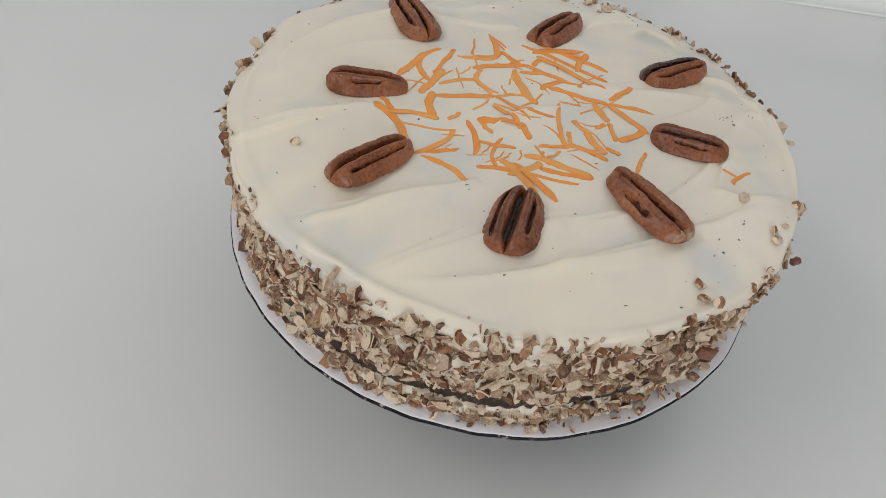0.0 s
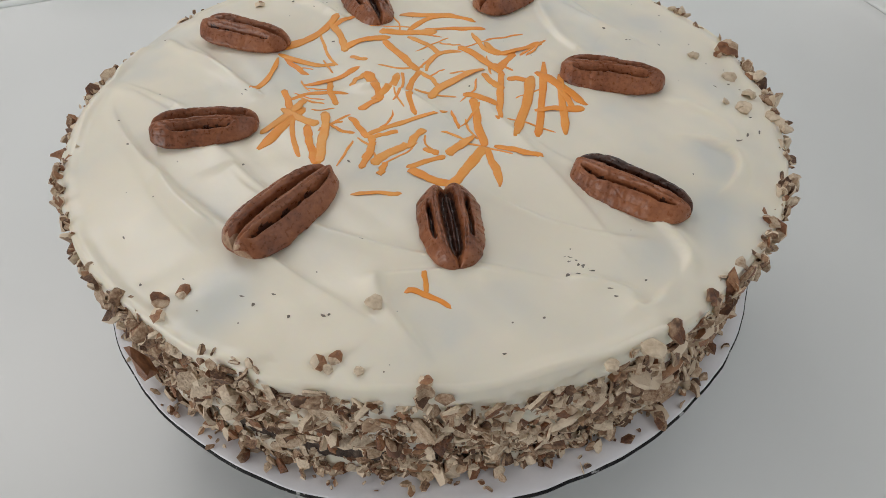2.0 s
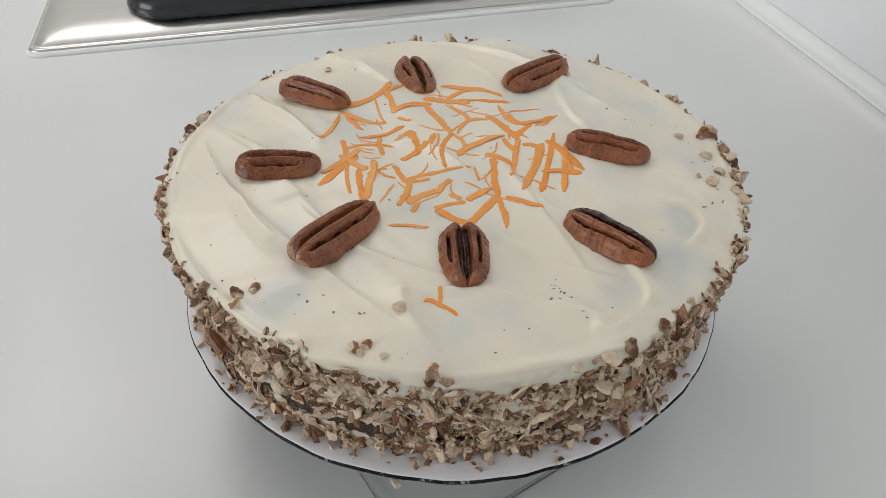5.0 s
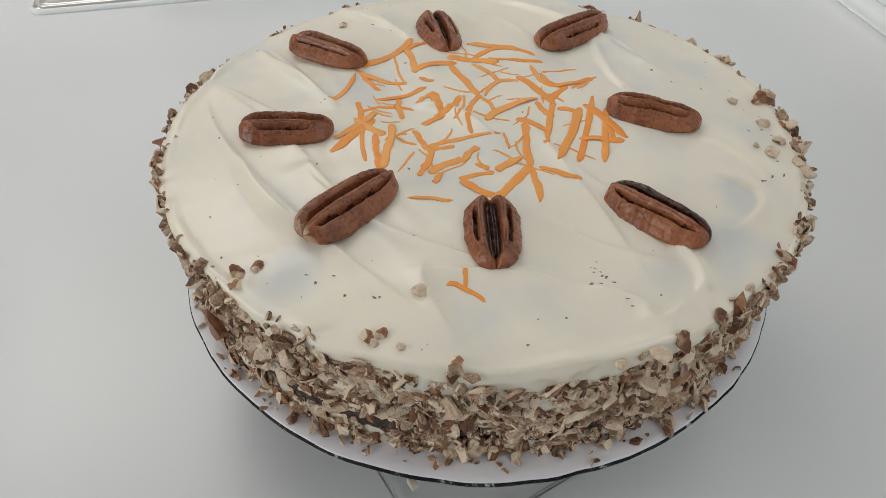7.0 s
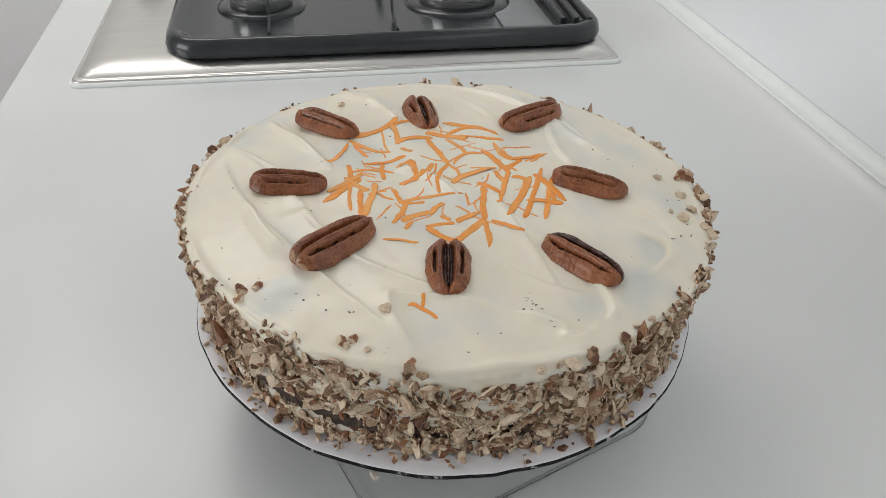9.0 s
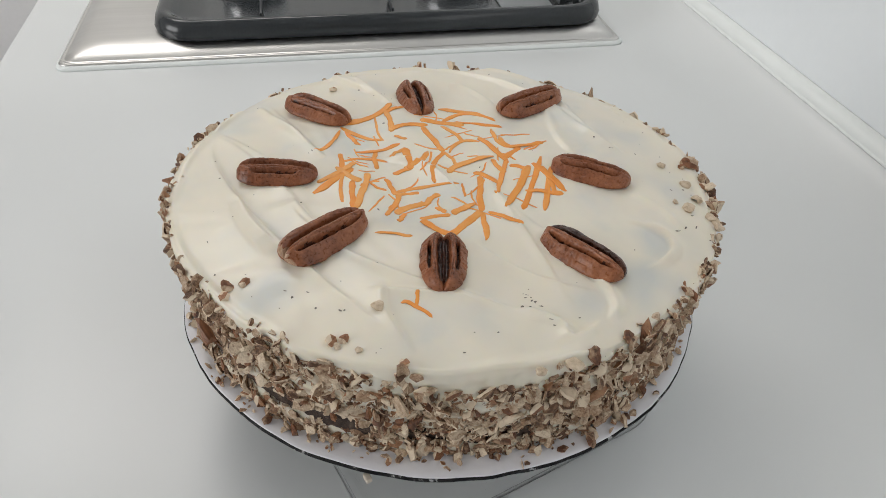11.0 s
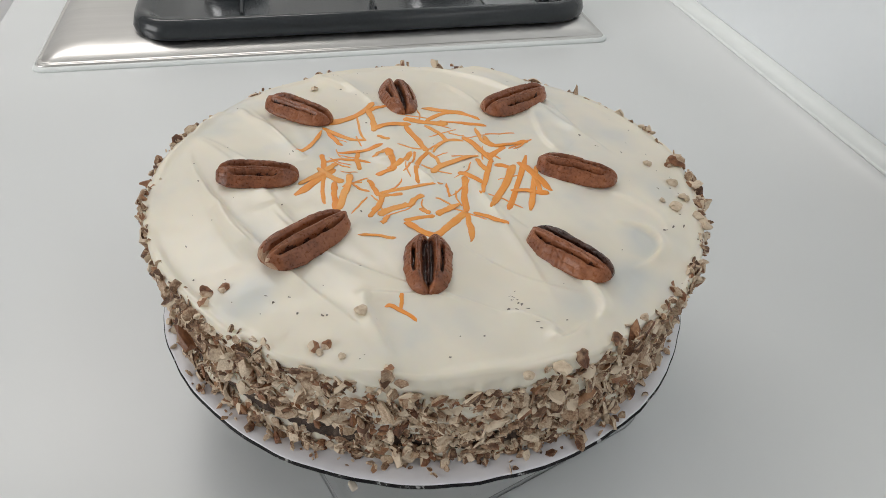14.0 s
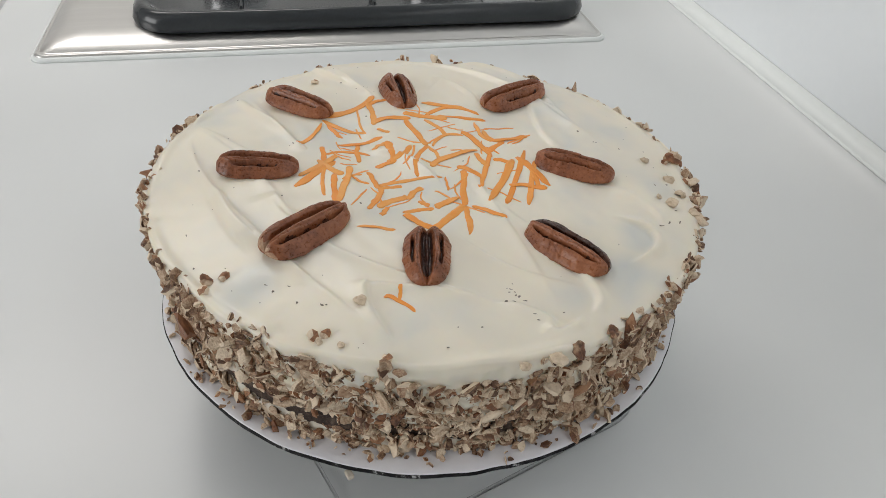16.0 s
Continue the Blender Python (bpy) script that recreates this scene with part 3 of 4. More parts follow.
def frosting():
    nt, nr, ns = 660, 210, 56
    a = np.linspace(0, 2 * math.pi, nt, endpoint=False)
    rows = []
    for k in range(1, nr + 1):
        u = k / nr
        r = (cake_radius(a, np.full(nt, 0.054)) - 0.0016) * (1 - (1 - u) ** 1.15)
        x, y = r * np.cos(a), r * np.sin(a)
        rows.append(np.stack([x, y, top_height(x, y)], 1))
    rim = rows[-1]
    r0, z0 = np.hypot(rim[:, 0], rim[:, 1]), rim[:, 2]
    lip = 0.0016 * soft(np.cos(a), np.sin(a), 0.35, 21)
    for k in range(1, 9):
        b = math.pi / 2 * k / 8
        r, z = r0 + (0.0016 + lip * 0.5) * math.sin(b), z0 - (0.0018 + lip * 0.4) * (1 - math.cos(b)) + lip * 0.35 * math.sin(2 * b)
        rows.append(np.stack([r * np.cos(a), r * np.sin(a), z], 1))
    zr = rows[-1][:, 2]
    for k in range(1, ns + 1):
        z = zr * (1 - k / ns)
        r = cake_radius(a, z)
        blend = np.clip(k / 6, 0, 1)
        r = r * blend + (r0 + 0.0016 + lip * 0.5) * (1 - blend)
        r = r + 0.0005 * soft(a * CAKE_R, z, 0.008, 23) * np.clip(k / 4, 0, 1)
        rows.append(np.stack([r * np.cos(a), r * np.sin(a), z], 1))
    verts = np.concatenate([np.array([[0, 0, float(top_height(np.array([0.0]), np.array([0.0]))[0])]])] + rows)
    faces = [(0, 1 + k, 1 + (k + 1) % nt) for k in range(nt)]
    for j in range(len(rows) - 1):
        b = 1 + j * nt
        faces += [(b + k, b + nt + k, b + nt + (k + 1) % nt, b + (k + 1) % nt) for k in range(nt)]
    me = bpy.data.meshes.new("frosting")
    me.from_pydata(verts.tolist(), [], faces)
    me.polygons.foreach_set("use_smooth", [True] * len(me.polygons))
    me.materials.append(FROSTING)
    X, Y, Z = verts[:, 0], verts[:, 1], verts[:, 2]
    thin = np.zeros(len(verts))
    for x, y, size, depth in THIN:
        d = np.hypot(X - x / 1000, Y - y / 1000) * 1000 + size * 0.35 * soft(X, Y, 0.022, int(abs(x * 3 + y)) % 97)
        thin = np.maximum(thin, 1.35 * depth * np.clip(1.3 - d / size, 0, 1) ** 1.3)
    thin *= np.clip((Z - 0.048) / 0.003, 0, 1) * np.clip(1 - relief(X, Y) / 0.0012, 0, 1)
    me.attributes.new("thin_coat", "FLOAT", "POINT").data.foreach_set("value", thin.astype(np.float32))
    A, R = np.arctan2(Y, X), np.hypot(X, Y)
    smear = np.clip(0.36 + 0.9 * soft(A * CAKE_R, Z, 0.006, 41) + 0.5 * soft(A * CAKE_R, Z, 0.020, 43), 0, 0.9)
    roof = 0.046 - 0.010 * np.exp(-((A + 1.66) / 0.44) ** 2) + 0.003 * soft(A * CAKE_R, Z, 0.012, 47)
    smear *= np.clip((roof - Z) / 0.004, 0, 1) * np.clip((R - 0.105) / 0.004, 0, 1)
    me.attributes.new("crumb_smear", "FLOAT", "POINT").data.foreach_set("value", smear.astype(np.float32))
    ob = new("frosting", me)
    ob.parent = cake
    ob["label"] = "thick cream cheese frosting with spatula ridges"


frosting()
bm = bmesh.new()
rings, turns = [], np.linspace(0, 2 * math.pi, 480, endpoint=False)
for k in range(10):
    z = 0.002 + 0.020 * k / 9
    rs = body_radius(turns, np.full(480, z)) - 0.0018
    ring = []
    for t, q in zip(turns, rs):
        q = q + 0.0009 * noise.noise((60 * math.cos(t), 60 * math.sin(t), z * 500))
        ring.append((q * math.cos(t), q * math.sin(t), z))
    rings.append(ring)
skin(bm, rings, cap_first=True, cap_last=True)
part("sponge", bm, SPONGE, cake, "dark moist sponge showing through the frosting")


# Pecan halves ----------------------------------------------------------------
def pecan_mesh(seed, gap=0.13, septum=0.0, crack=(0.6, 0.6), lean=0.0, pale_end=0, dark=0):
    """A pecan half, two folded lobes with a deep furrow between, about 34 mm long.
    gap: width of the furrow; septum: height of the partition in it; crack: reach of the cleft along each lobe;
    lean: how far the furrow lies off the middle; pale_end: the end whose skin is broken; dark: the lobe of blackened skin (2: both)."""
    nu, nt, nb = 130, 120, 14
    rows, flags = [], []
    for i in range(nu + 1):
        u = -math.cos(math.pi * i / nu)
        end = math.sqrt(max(0.0, 1 - abs(u) ** 3.0))
        half = 0.0084 * end ** 0.78 * (1 - 0.11 * u) + 0.00012
        high = 0.0066 * end ** 0.50 * (1 - 0.07 * u) + 0.0002
        row, marks = [], []
        for j in range(nt + nb):
            x, mark = 0.0174 * u, 0
            if j <= nt:
                v = 1 - 2 * j / nt
                w = v - lean - 0.055 * noise.noise((u * 1.5, seed * 3.1, 0)) * end
                q, av = (1 if w > 0 else -1), abs(w)
                full = max(0.0, 1 - min(1.0, abs(v)) ** 2.0) ** 0.82
                furrow = math.exp(-((av / gap) ** 4)) if av < 0.5 else 0.0
                z = full * (1 - 0.93 * furrow)
                z *= 1 - 0.22 * math.exp(-(((av - gap - 0.02) / 0.13) ** 2))
                if septum:
                    z = max(z, septum * end ** 0.4 * math.exp(-((w / (0.40 * gap)) ** 2)) * (0.85 + 0.3 * noise.noise((u * 4, seed * 1.9, 5))))
                reach = crack[0] if q < 0 else crack[1]
                inside = min(1.0, max(0.0, (reach - abs(u + 0.12 * q * noise.noise((seed, q, 3)))) * 6))
                line = 0.60 + 0.06 * noise.noise((u * 1.7, seed * 2.7, q)) + 0.020 * noise.noise((u * 9, seed * 1.7, q))
                d = av - line
                z -= inside * full * (0.85 * math.exp(-((d / 0.060) ** 2)) + 0.14 * math.exp(-((d / 0.14) ** 2)))
                flank = min(1.0, max(0.0, (av - line - 0.03) * 2.6))
                z *= 1 - 0.20 * flank * inside
                rib = noise.noise((u * 8.5 + 0.8 * noise.noise((u * 3, v * 3, seed)), v * 0.7, seed * 1.3))
                z += full * flank * (0.16 * rib - 0.22 * max(0.0, 0.10 - abs(noise.noise((u * 5.5, v * 0.5, seed * 2.1)))) / 0.10)
                crest = 1 - flank
                z += full * crest * (0.06 * noise.noise((u * 4, v * 2.2, seed * 1.7)) + 0.035 * noise.noise((u * 15, v * 7, seed)))
                fold = av - 0.40 - 0.05 * noise.noise((u * 2.1, seed * 4.7, q))
                z -= full * 0.13 * math.exp(-((fold / 0.035) ** 2)) * min(1.0, max(0.0, 1.5 * noise.noise((u * 1.3, seed * 5.1, q)) + 0.7)) * end
                z += full * end * (0.05 * noise.noise((u * 1.6, v * 7.5, seed * 2.9)) - 0.06 * max(0.0, 0.12 - abs(noise.noise((u * 1.9, v * 4.2, seed * 6.3)))) / 0.12)
                z = max(z, 0.15 * full) * high
                x *= 1 - 0.30 * math.exp(-((w / (gap * 1.5)) ** 2)) * abs(u) ** 3 - 0.05 * max(0.0, noise.noise((q * 3, seed * 1.1, 9)))
                y = half * v
                if dark == 2 or dark == q:
                    mark = 1
                # furrow and cleft: dark inner tissue plus groove shade put into the colour
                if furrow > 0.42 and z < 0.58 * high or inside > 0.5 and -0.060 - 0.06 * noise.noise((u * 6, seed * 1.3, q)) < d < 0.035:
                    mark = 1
                if pale_end and u * pale_end > 0.955 + 0.10 * noise.noise((v * 5, u * 9, seed)):
                    mark = 2
            else:
                b = math.pi * (j - nt) / nb
                v, y, z = -math.cos(b), -half * math.cos(b), -0.0030 * end * math.sin(b)
                mark = 1 if dark == 2 else 0
            side = 1 if v > 0 else -1
            y *= 1 + 0.055 * noise.noise((u * 3.5, side * 2, seed * 2.3)) + 0.03 * noise.noise((u * 10, side * 3, seed))
            row.append((x + 0.0005 * noise.noise((v * 2, side, seed + u * 4)), y, z + 0.0022))
            marks.append(mark)
        rows.append(row)
        flags.append(marks)
    nv = nt + nb
    verts = [p for row in rows for p in row]
    faces, mats = [], []
    for i in range(nu):
        for j in range(nv):
            k = (j + 1) % nv
            faces.append((i * nv + j, i * nv + k, (i + 1) * nv + k, (i + 1) * nv + j))
            mats.append(flags[i][j])
    faces += [tuple(reversed(range(nv))), tuple(range(nu * nv, (nu + 1) * nv))]
    mats += [0, 0]
    me = bpy.data.meshes.new("pecan_half")
    me.from_pydata(verts, [], faces)
    for m in (PECAN, PECAN_DARK_AND_SHADE, PECAN_FLESH):
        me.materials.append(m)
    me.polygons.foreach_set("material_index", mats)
    me.polygons.foreach_set("use_smooth", [True] * len(faces))
    bm = bmesh.new()
    bm.from_mesh(me)
    bmesh.ops.recalc_face_normals(bm, faces=bm.faces)
    bm.to_mesh(me)
    bm.free()
    return me


PECAN_LABEL = "whole brown pecan half pressed into the frosting"


def pecan(x, y, length, turn, seed, wide=1.0, tilt=0.0, label=PECAN_LABEL, **shape):
    ob = tagged(new("pecan_half", pecan_mesh(seed, **shape)), label, "pecan", "pecan halves in a ring on the cake")
    k = length / 34.9
    ob.matrix_world = pose(x / 1000, y / 1000, surface(x / 1000, y / 1000) - 0.0014, tilt, 0, turn) @ Matrix.Diagonal((k, k * wide, k ** 0.5, 1))
    return ob


pecan(-71.2, 4, 34.5, -13, 1, 1.16, -4, gap=0.16, septum=0.32, crack=(0.60, 0.80), lean=0.06)
pecan(-54.5, -45, 40, 37, 2, 1.0, 4, "brown pecan half with a chipped pale tip pressed into the frosting", gap=0.11, septum=0.30, crack=(0.86, 0.40), lean=0.16, pale_end=-1)
pecan(-12.2, -67.3, 32, -101, 3, 1.14, 0, "brown pecan half with a wide dark furrow pressed into the frosting", gap=0.25, septum=0.55, crack=(0.50, 0.55))
pecan(42, -69, 37, -55.5, 4, 0.98, 3, "nearly black pecan half pressed into the frosting", gap=0.09, crack=(0.84, 0.3), lean=0.22, dark=1)
pecan(64, -15, 35.5, -36, 5, 1.04, -3, gap=0.14, septum=0.25, crack=(0.75, 0.6), lean=0.16)
pecan(56, 53, 39, 26, 6, 1.0, 0, gap=0.10, septum=0.25, crack=(0.60, 0.75), lean=-0.05)
pecan(-0.5, 66.5, 34, -88, 7, 1.06, 0, gap=0.15, septum=0.4, crack=(0.4, 0.5), lean=0.1)
pecan(-50.3, 58, 37, -43.5, 8, 0.98, -4, gap=0.15, crack=(0.75, 0.5), lean=0.06)


# Grated carrot ---------------------------------------------------------------
SHRED_N = [0]


def shred(x0, y0, x1, y1, x2, y2, wide):
    """One curled shred of carrot through three places, in millimetres."""
    n = SHRED_N[0] = SHRED_N[0] + 1
    r = random.Random(n)
    bm = bmesh.new()
    cx, cy = 2 * x1 - (x0 + x2) / 2, 2 * y1 - (y0 + y2) / 2
    rows, steps = [], 18
    lift, arch = r.uniform(0.0, 0.00012), r.uniform(0.0, 0.00020)
    tip_a, tip_b = r.choice((3.0, 8.0, 14.0, 24.0)), r.choice((3.0, 8.0, 14.0, 24.0))
    for i in range(steps + 1):
        u = i / steps
        x, y = (1 - u) ** 2 * x0 + 2 * u * (1 - u) * cx + u * u * x2, (1 - u) ** 2 * y0 + 2 * u * (1 - u) * cy + u * u * y2
        dx, dy = 2 * (1 - u) * (cx - x0) + 2 * u * (x2 - cx), 2 * (1 - u) * (cy - y0) + 2 * u * (y2 - cy)
        q = math.hypot(dx, dy) or 1.0
        taper = min(1.0, 0.4 + tip_a * u, 0.4 + tip_b * (1 - u))
        w = min(wide, 2.5) * 0.70 * taper * (1 + 0.26 * noise.noise((u * 2.5, n * 1.3, 0)) + 0.25 * noise.noise((u * 9, n * 1.7, 6)))
        x, y = x + 0.8 * noise.noise((u * 3, n * 2.1, 8)), y + 0.8 * noise.noise((u * 3, n * 2.1, 3))
        t = min(0.26, 0.10 + 0.07 * wide) * (0.5 + 0.5 * taper)
        tw = 0.6 * noise.noise((u * 1.5, n * 0.7, 4))
        z = surface(x / 1000, y / 1000) * 1000 - 0.16 + 1000 * (lift * (1 - u) + arch * math.sin(math.pi * u))
        row = []
        for sx, sz in ((-1, 0.15), (-0.75, 0), (0.75, 0), (1, 0.15), (0.95, 0.85), (0.6, 1.0), (-0.6, 0.9), (-0.95, 0.75)):
            ox = sx * w
            row.append(((x - dy / q * ox) / 1000, (y + dx / q * ox) / 1000, (z + sz * t + ox * tw * 0.5 + abs(tw) * w * 0.5) / 1000))
        rows.append(row)
    skin(bm, rows, cap_first=True, cap_last=True)
    tagged(part("carrot_shred", bm, CARROT), "bright orange shred of raw carrot on the frosting", "carrot shred", "grated carrot on the cake")


shred(-44, 46, -26, 50, -14, 62, 2.5)
shred(-19, 53, -12, 57, -5, 61, 1.5)
shred(-17, 59, -17, 47, -17, 35, 2.1)
shred(-23, 51, -24, 39, -22, 27, 0.9)
shred(-41, 40, -47, 28, -54, 22, 1.8)
shred(-41, 43, -31, 33, -22, 29, 1.6)
shred(-39, 39, -36, 32, -33, 26, 1.6)
shred(-17, 37, -9, 40, 1, 39, 3.1)
shred(-16, 32, -14, 29, -11, 27, 1.4)
shred(-36, 20, -25, 20, -15, 24, 1.8)
shred(-27, 20, -28, 12, -28, 4, 1.5)
shred(-42, 11, -34, 13, -23, 9, 1.1)
shred(-21, 13, -18, 16, -14, 19, 1.4)
shred(-14, 20, -13, 10, -13, -0, 3.0)
shred(-16, 3, -10, 5, -3, 14, 1.8)
shred(-22, -2, -17, -0, -13, 1, 1.9)
shred(-2, 38, 1, 24, 3, 13, 2.0)
shred(-2, 44, 8, 40, 18, 36, 2.9)
shred(9, 55, 18, 50, 29, 45, 2.2)
shred(8, 41, 22, 47, 34, 38, 1.7)
shred(14, 40, 24, 36, 36, 32, 1.5)
shred(7, 37, 12, 29, 15, 21, 1.6)
shred(6, 12, 14, 21, 22, 19, 1.6)
shred(22, 23, 26, 15, 30, -1, 2.0)
shred(30, 31, 30, 20, 34, 12, 1.4)
shred(32, 23, 34, 14, 40, 14, 1.9)
shred(34, 13, 43, 14, 52, 16, 1.9)
shred(29, 3, 34, 7, 39, 12, 1.9)
shred(2, -5, 12, 2, 25, 5, 3.4)
shred(4, 13, 6, 6, 7, -0, 1.3)
shred(4, 13, -3, 2, -5, -12, 1.7)
shred(30, 1, 24, -12, 19, -25, 1.8)
shred(30, -3, 34, -5, 37, -7, 1.8)
shred(13, -7, 18, -11, 22, -17, 1.9)
shred(24, 3, 25, -4, 27, -8, 1.7)
shred(39, -5, 30, -20, 20, -35, 2.4)
shred(46, 2, 37, -18, 27, -37, 1.8)
shred(41, -3, 46, -16, 49, -27, 3.0)
shred(48, -7, 42, -23, 36, -38, 1.8)
shred(32, -23, 39, -25, 47, -29, 2.1)
shred(44, -6, 45, -16, 44, -27, 2.1)
shred(-43, 19, -43, 10, -43, -1, 1.7)
shred(-37, 10, -45, 3, -55, -4, 2.1)
shred(-57, -11, -49, -5, -39, 5, 2.4)
shred(-46, 7, -42, -0, -36, -6, 2.1)
shred(-43, 3, -45, -10, -45, -21, 1.2)
shred(-33, 1, -36, -12, -41, -26, 2.2)
shred(-40, -5, -41, -16, -41, -26, 2.0)
shred(-33, -6, -30, -11, -26, -14, 1.0)
shred(-26, -5, -24, -12, -23, -18, 1.6)
shred(-24, -17, -12, -14, 5, -14, 1.5)
shred(-23, -18, -18, -18, -13, -18, 1.4)
shred(-22, -18, -24, -25, -29, -33, 1.7)
shred(-25, -32, -18, -28, -12, -25, 2.8)
shred(-13, -27, -9, -23, -5, -20, 1.8)
shred(-25, -38, -23, -36, -21, -32, 1.6)
shred(-35, -43, -27, -46, -21, -49, 1.3)
shred(-8, -29, -6, -32, -5, -34, 1.4)
shred(-2, -35, 3, -32, 9, -29, 3.0)
shred(-16, -37, -9, -36, -3, -35, 1.6)
shred(-15, -38, -11, -45, -5, -50, 2.4)
shred(-8, -51, 2, -43, 10, -36, 2.2)
shred(15, -10, 12, -24, 10, -36, 2.0)
shred(10, -36, 9, -45, 7, -55, 1.7)
shred(13, -36, 19, -43, 24, -48, 1.7)
shred(-31, -83, -25.8, -85.6, -20.8, -92.5, 1.3)
shred(-23.8, -79, -24.5, -82.5, -25.5, -86, 1.0)
fine = random.Random(77)
for _ in range(42):
    a, q = fine.uniform(0, 2 * math.pi), 46 * math.sqrt(fine.random())
    x, y, b, half = 3 + q * math.cos(a), 6 + q * 0.95 * math.sin(a), fine.uniform(0, math.pi), fine.uniform(4, 9)
    dx, dy = half * math.cos(b), half * math.sin(b)
    bow = fine.uniform(-0.25, 0.25)
    shred(x - dx, y - dy, x - dy * bow, y + dx * bow, x + dx, y + dy, fine.uniform(0.45, 0.8))


# Chopped nuts ----------------------------------------------------------------
def chip_mesh(seed):
    """A broken flake of pecan: angular, dented, with a strip of skin on one side."""
    r = random.Random(seed)
    bm = bmesh.new()
    thin = r.uniform(0.45, 0.85)
    count = r.choice((14, 17, 20, 24))
    for k in range(count):
        z = 1 - (2 * k + 1) / count
        a = 2.39996 * k + r.uniform(-0.7, 0.7)
        q = math.sqrt(1 - z * z)
        d = r.uniform(0.76, 1.12)
        bm.verts.new((d * q * math.cos(a) * 1.1, d * q * math.sin(a) * 0.85, d * z * thin))
    bmesh.ops.convex_hull(bm, input=bm.verts)
    bmesh.ops.delete(bm, geom=[v for v in bm.verts if not v.link_faces], context="VERTS")
    bmesh.ops.triangulate(bm, faces=list(bm.faces))
    for v in bm.verts:
        if r.random() < 0.22:
            v.co *= r.uniform(0.55, 0.82)
    way = Vector((r.gauss(0, 1), r.gauss(0, 1), r.gauss(0, 0.6))).normalized()
    limit = r.choice((-0.6, 0.1, 0.4, 0.6, 0.7, 0.8, 0.9, 1.1, 1.1, 1.1))
    for f in bm.faces:
        f.normal_update()
        f.smooth = True
        f.material_index = 1 if f.normal.dot(way) > limit else 0
    me = bpy.data.meshes.new("nut_chip")
    bm.to_mesh(me)
    bm.free()
    me.set_sharp_from_angle(angle=radians(38))
    me.materials.append(NUT_CUT)
    me.materials.append(NUT_SKIN)
    return me


def flake_mesh(seed, corners=9, skin=None, flesh=None):
    """A thin cupped splinter of pecan with straight broken edges: skin on the outer side of some, pale flesh on the rest.
    skin: whether the outer side bears skin; left open, a third of them do."""
    r = random.Random(seed)
    angles = sorted((k + r.uniform(-0.36, 0.36)) * 2 * math.pi / corners for k in range(corners))
    reach = [r.uniform(0.80, 1.12) for _ in angles]
    for k in range(0, corners, 2):
        reach[k] = r.uniform(0.86, 1.06) * (reach[k - 1] + reach[(k + 1) % corners]) / 2 * math.cos(math.pi / corners)
    long, thick, cup, fold = r.uniform(0.9, 1.2), r.uniform(0.18, 0.42), r.uniform(-0.2, 0.55), r.uniform(0, math.pi)
    bare = r.randrange(corners)
    skin = r.random() < 0.34 if skin is None else skin

    def sheet(k, q, up, rough):
        x, y = q * reach[k] * math.cos(angles[k]), q * reach[k] * math.sin(angles[k])
        bend = x * math.cos(fold) + y * math.sin(fold)
        return Vector((x * long, y * 0.85, up - cup * bend * bend + r.uniform(-rough, rough)))

    bm = bmesh.new()
    edge = [bm.verts.new(sheet(k, 1.0, thick * r.uniform(0.35, 0.8), 0.05)) for k in range(corners)]
    ring = [bm.verts.new(sheet(k, r.uniform(0.42, 0.7), thick, 0.10)) for k in range(corners)]
    under = [bm.verts.new(sheet(k, r.uniform(0.8, 0.98), -thick * r.uniform(0.3, 1.0), 0.06)) for k in range(corners)]
    top, low = bm.verts.new((0, 0, thick * r.uniform(0.7, 1.2))), bm.verts.new((0, 0, -thick * r.uniform(0.2, 0.7)))
    for k in range(corners):
        j = (k + 1) % corners
        for loop, outer in (((edge[k], edge[j], ring[j], ring[k]), 1), ((ring[k], ring[j], top), 1), ((under[k], under[j], edge[j], edge[k]), 0), ((under[j], under[k], low), 0)):
            f = bm.faces.new(loop)
            f.smooth = True
            f.material_index = 1 if outer and skin and (k - bare) % corners > 0.3 * corners else 0
    bmesh.ops.triangulate(bm, faces=list(bm.faces))
    me = bpy.data.meshes.new("nut_chip")
    bm.to_mesh(me)
    bm.free()
    me.set_sharp_from_angle(angle=radians(48))
    me.materials.append(flesh or NUT_CUT)
    me.materials.append(NUT_SKIN)
    return me


CHIPS = [flake_mesh(300 + k, 7 + k % 3) for k in range(34)] + [chip_mesh(100 + k) for k in range(12)]
CHIP_DATA = []
for me in CHIPS:
    CHIP_DATA.append((np.array([v.co[:] for v in me.vertices]), [tuple(p.vertices) for p in me.polygons], [p.material_index for p in me.polygons]))


def chip_size(r):
    return min(0.0040, max(0.0008, 0.00185 * math.exp(r.gauss(0, 0.46))))


def random_turn(r):
    return Euler((r.uniform(0, 6.28), r.uniform(0, 6.28), r.uniform(0, 6.28))).to_matrix().to_4x4()


def pressed_turn(r, a):
    """A turn that lays a flake against the side of the cake at a bearing, loosely."""
    if r.random() < 0.22:
        return random_turn(r)
    flip = math.pi if r.random() < 0.4 else 0.0
    return Matrix.Rotation(a, 4, "Z") @ Matrix.Rotation(math.pi / 2 + flip + r.gauss(0, 0.5), 4, "Y") @ Matrix.Rotation(r.gauss(0, 0.5), 4, "X") @ Matrix.Rotation(r.uniform(0, 6.28), 4, "Z")


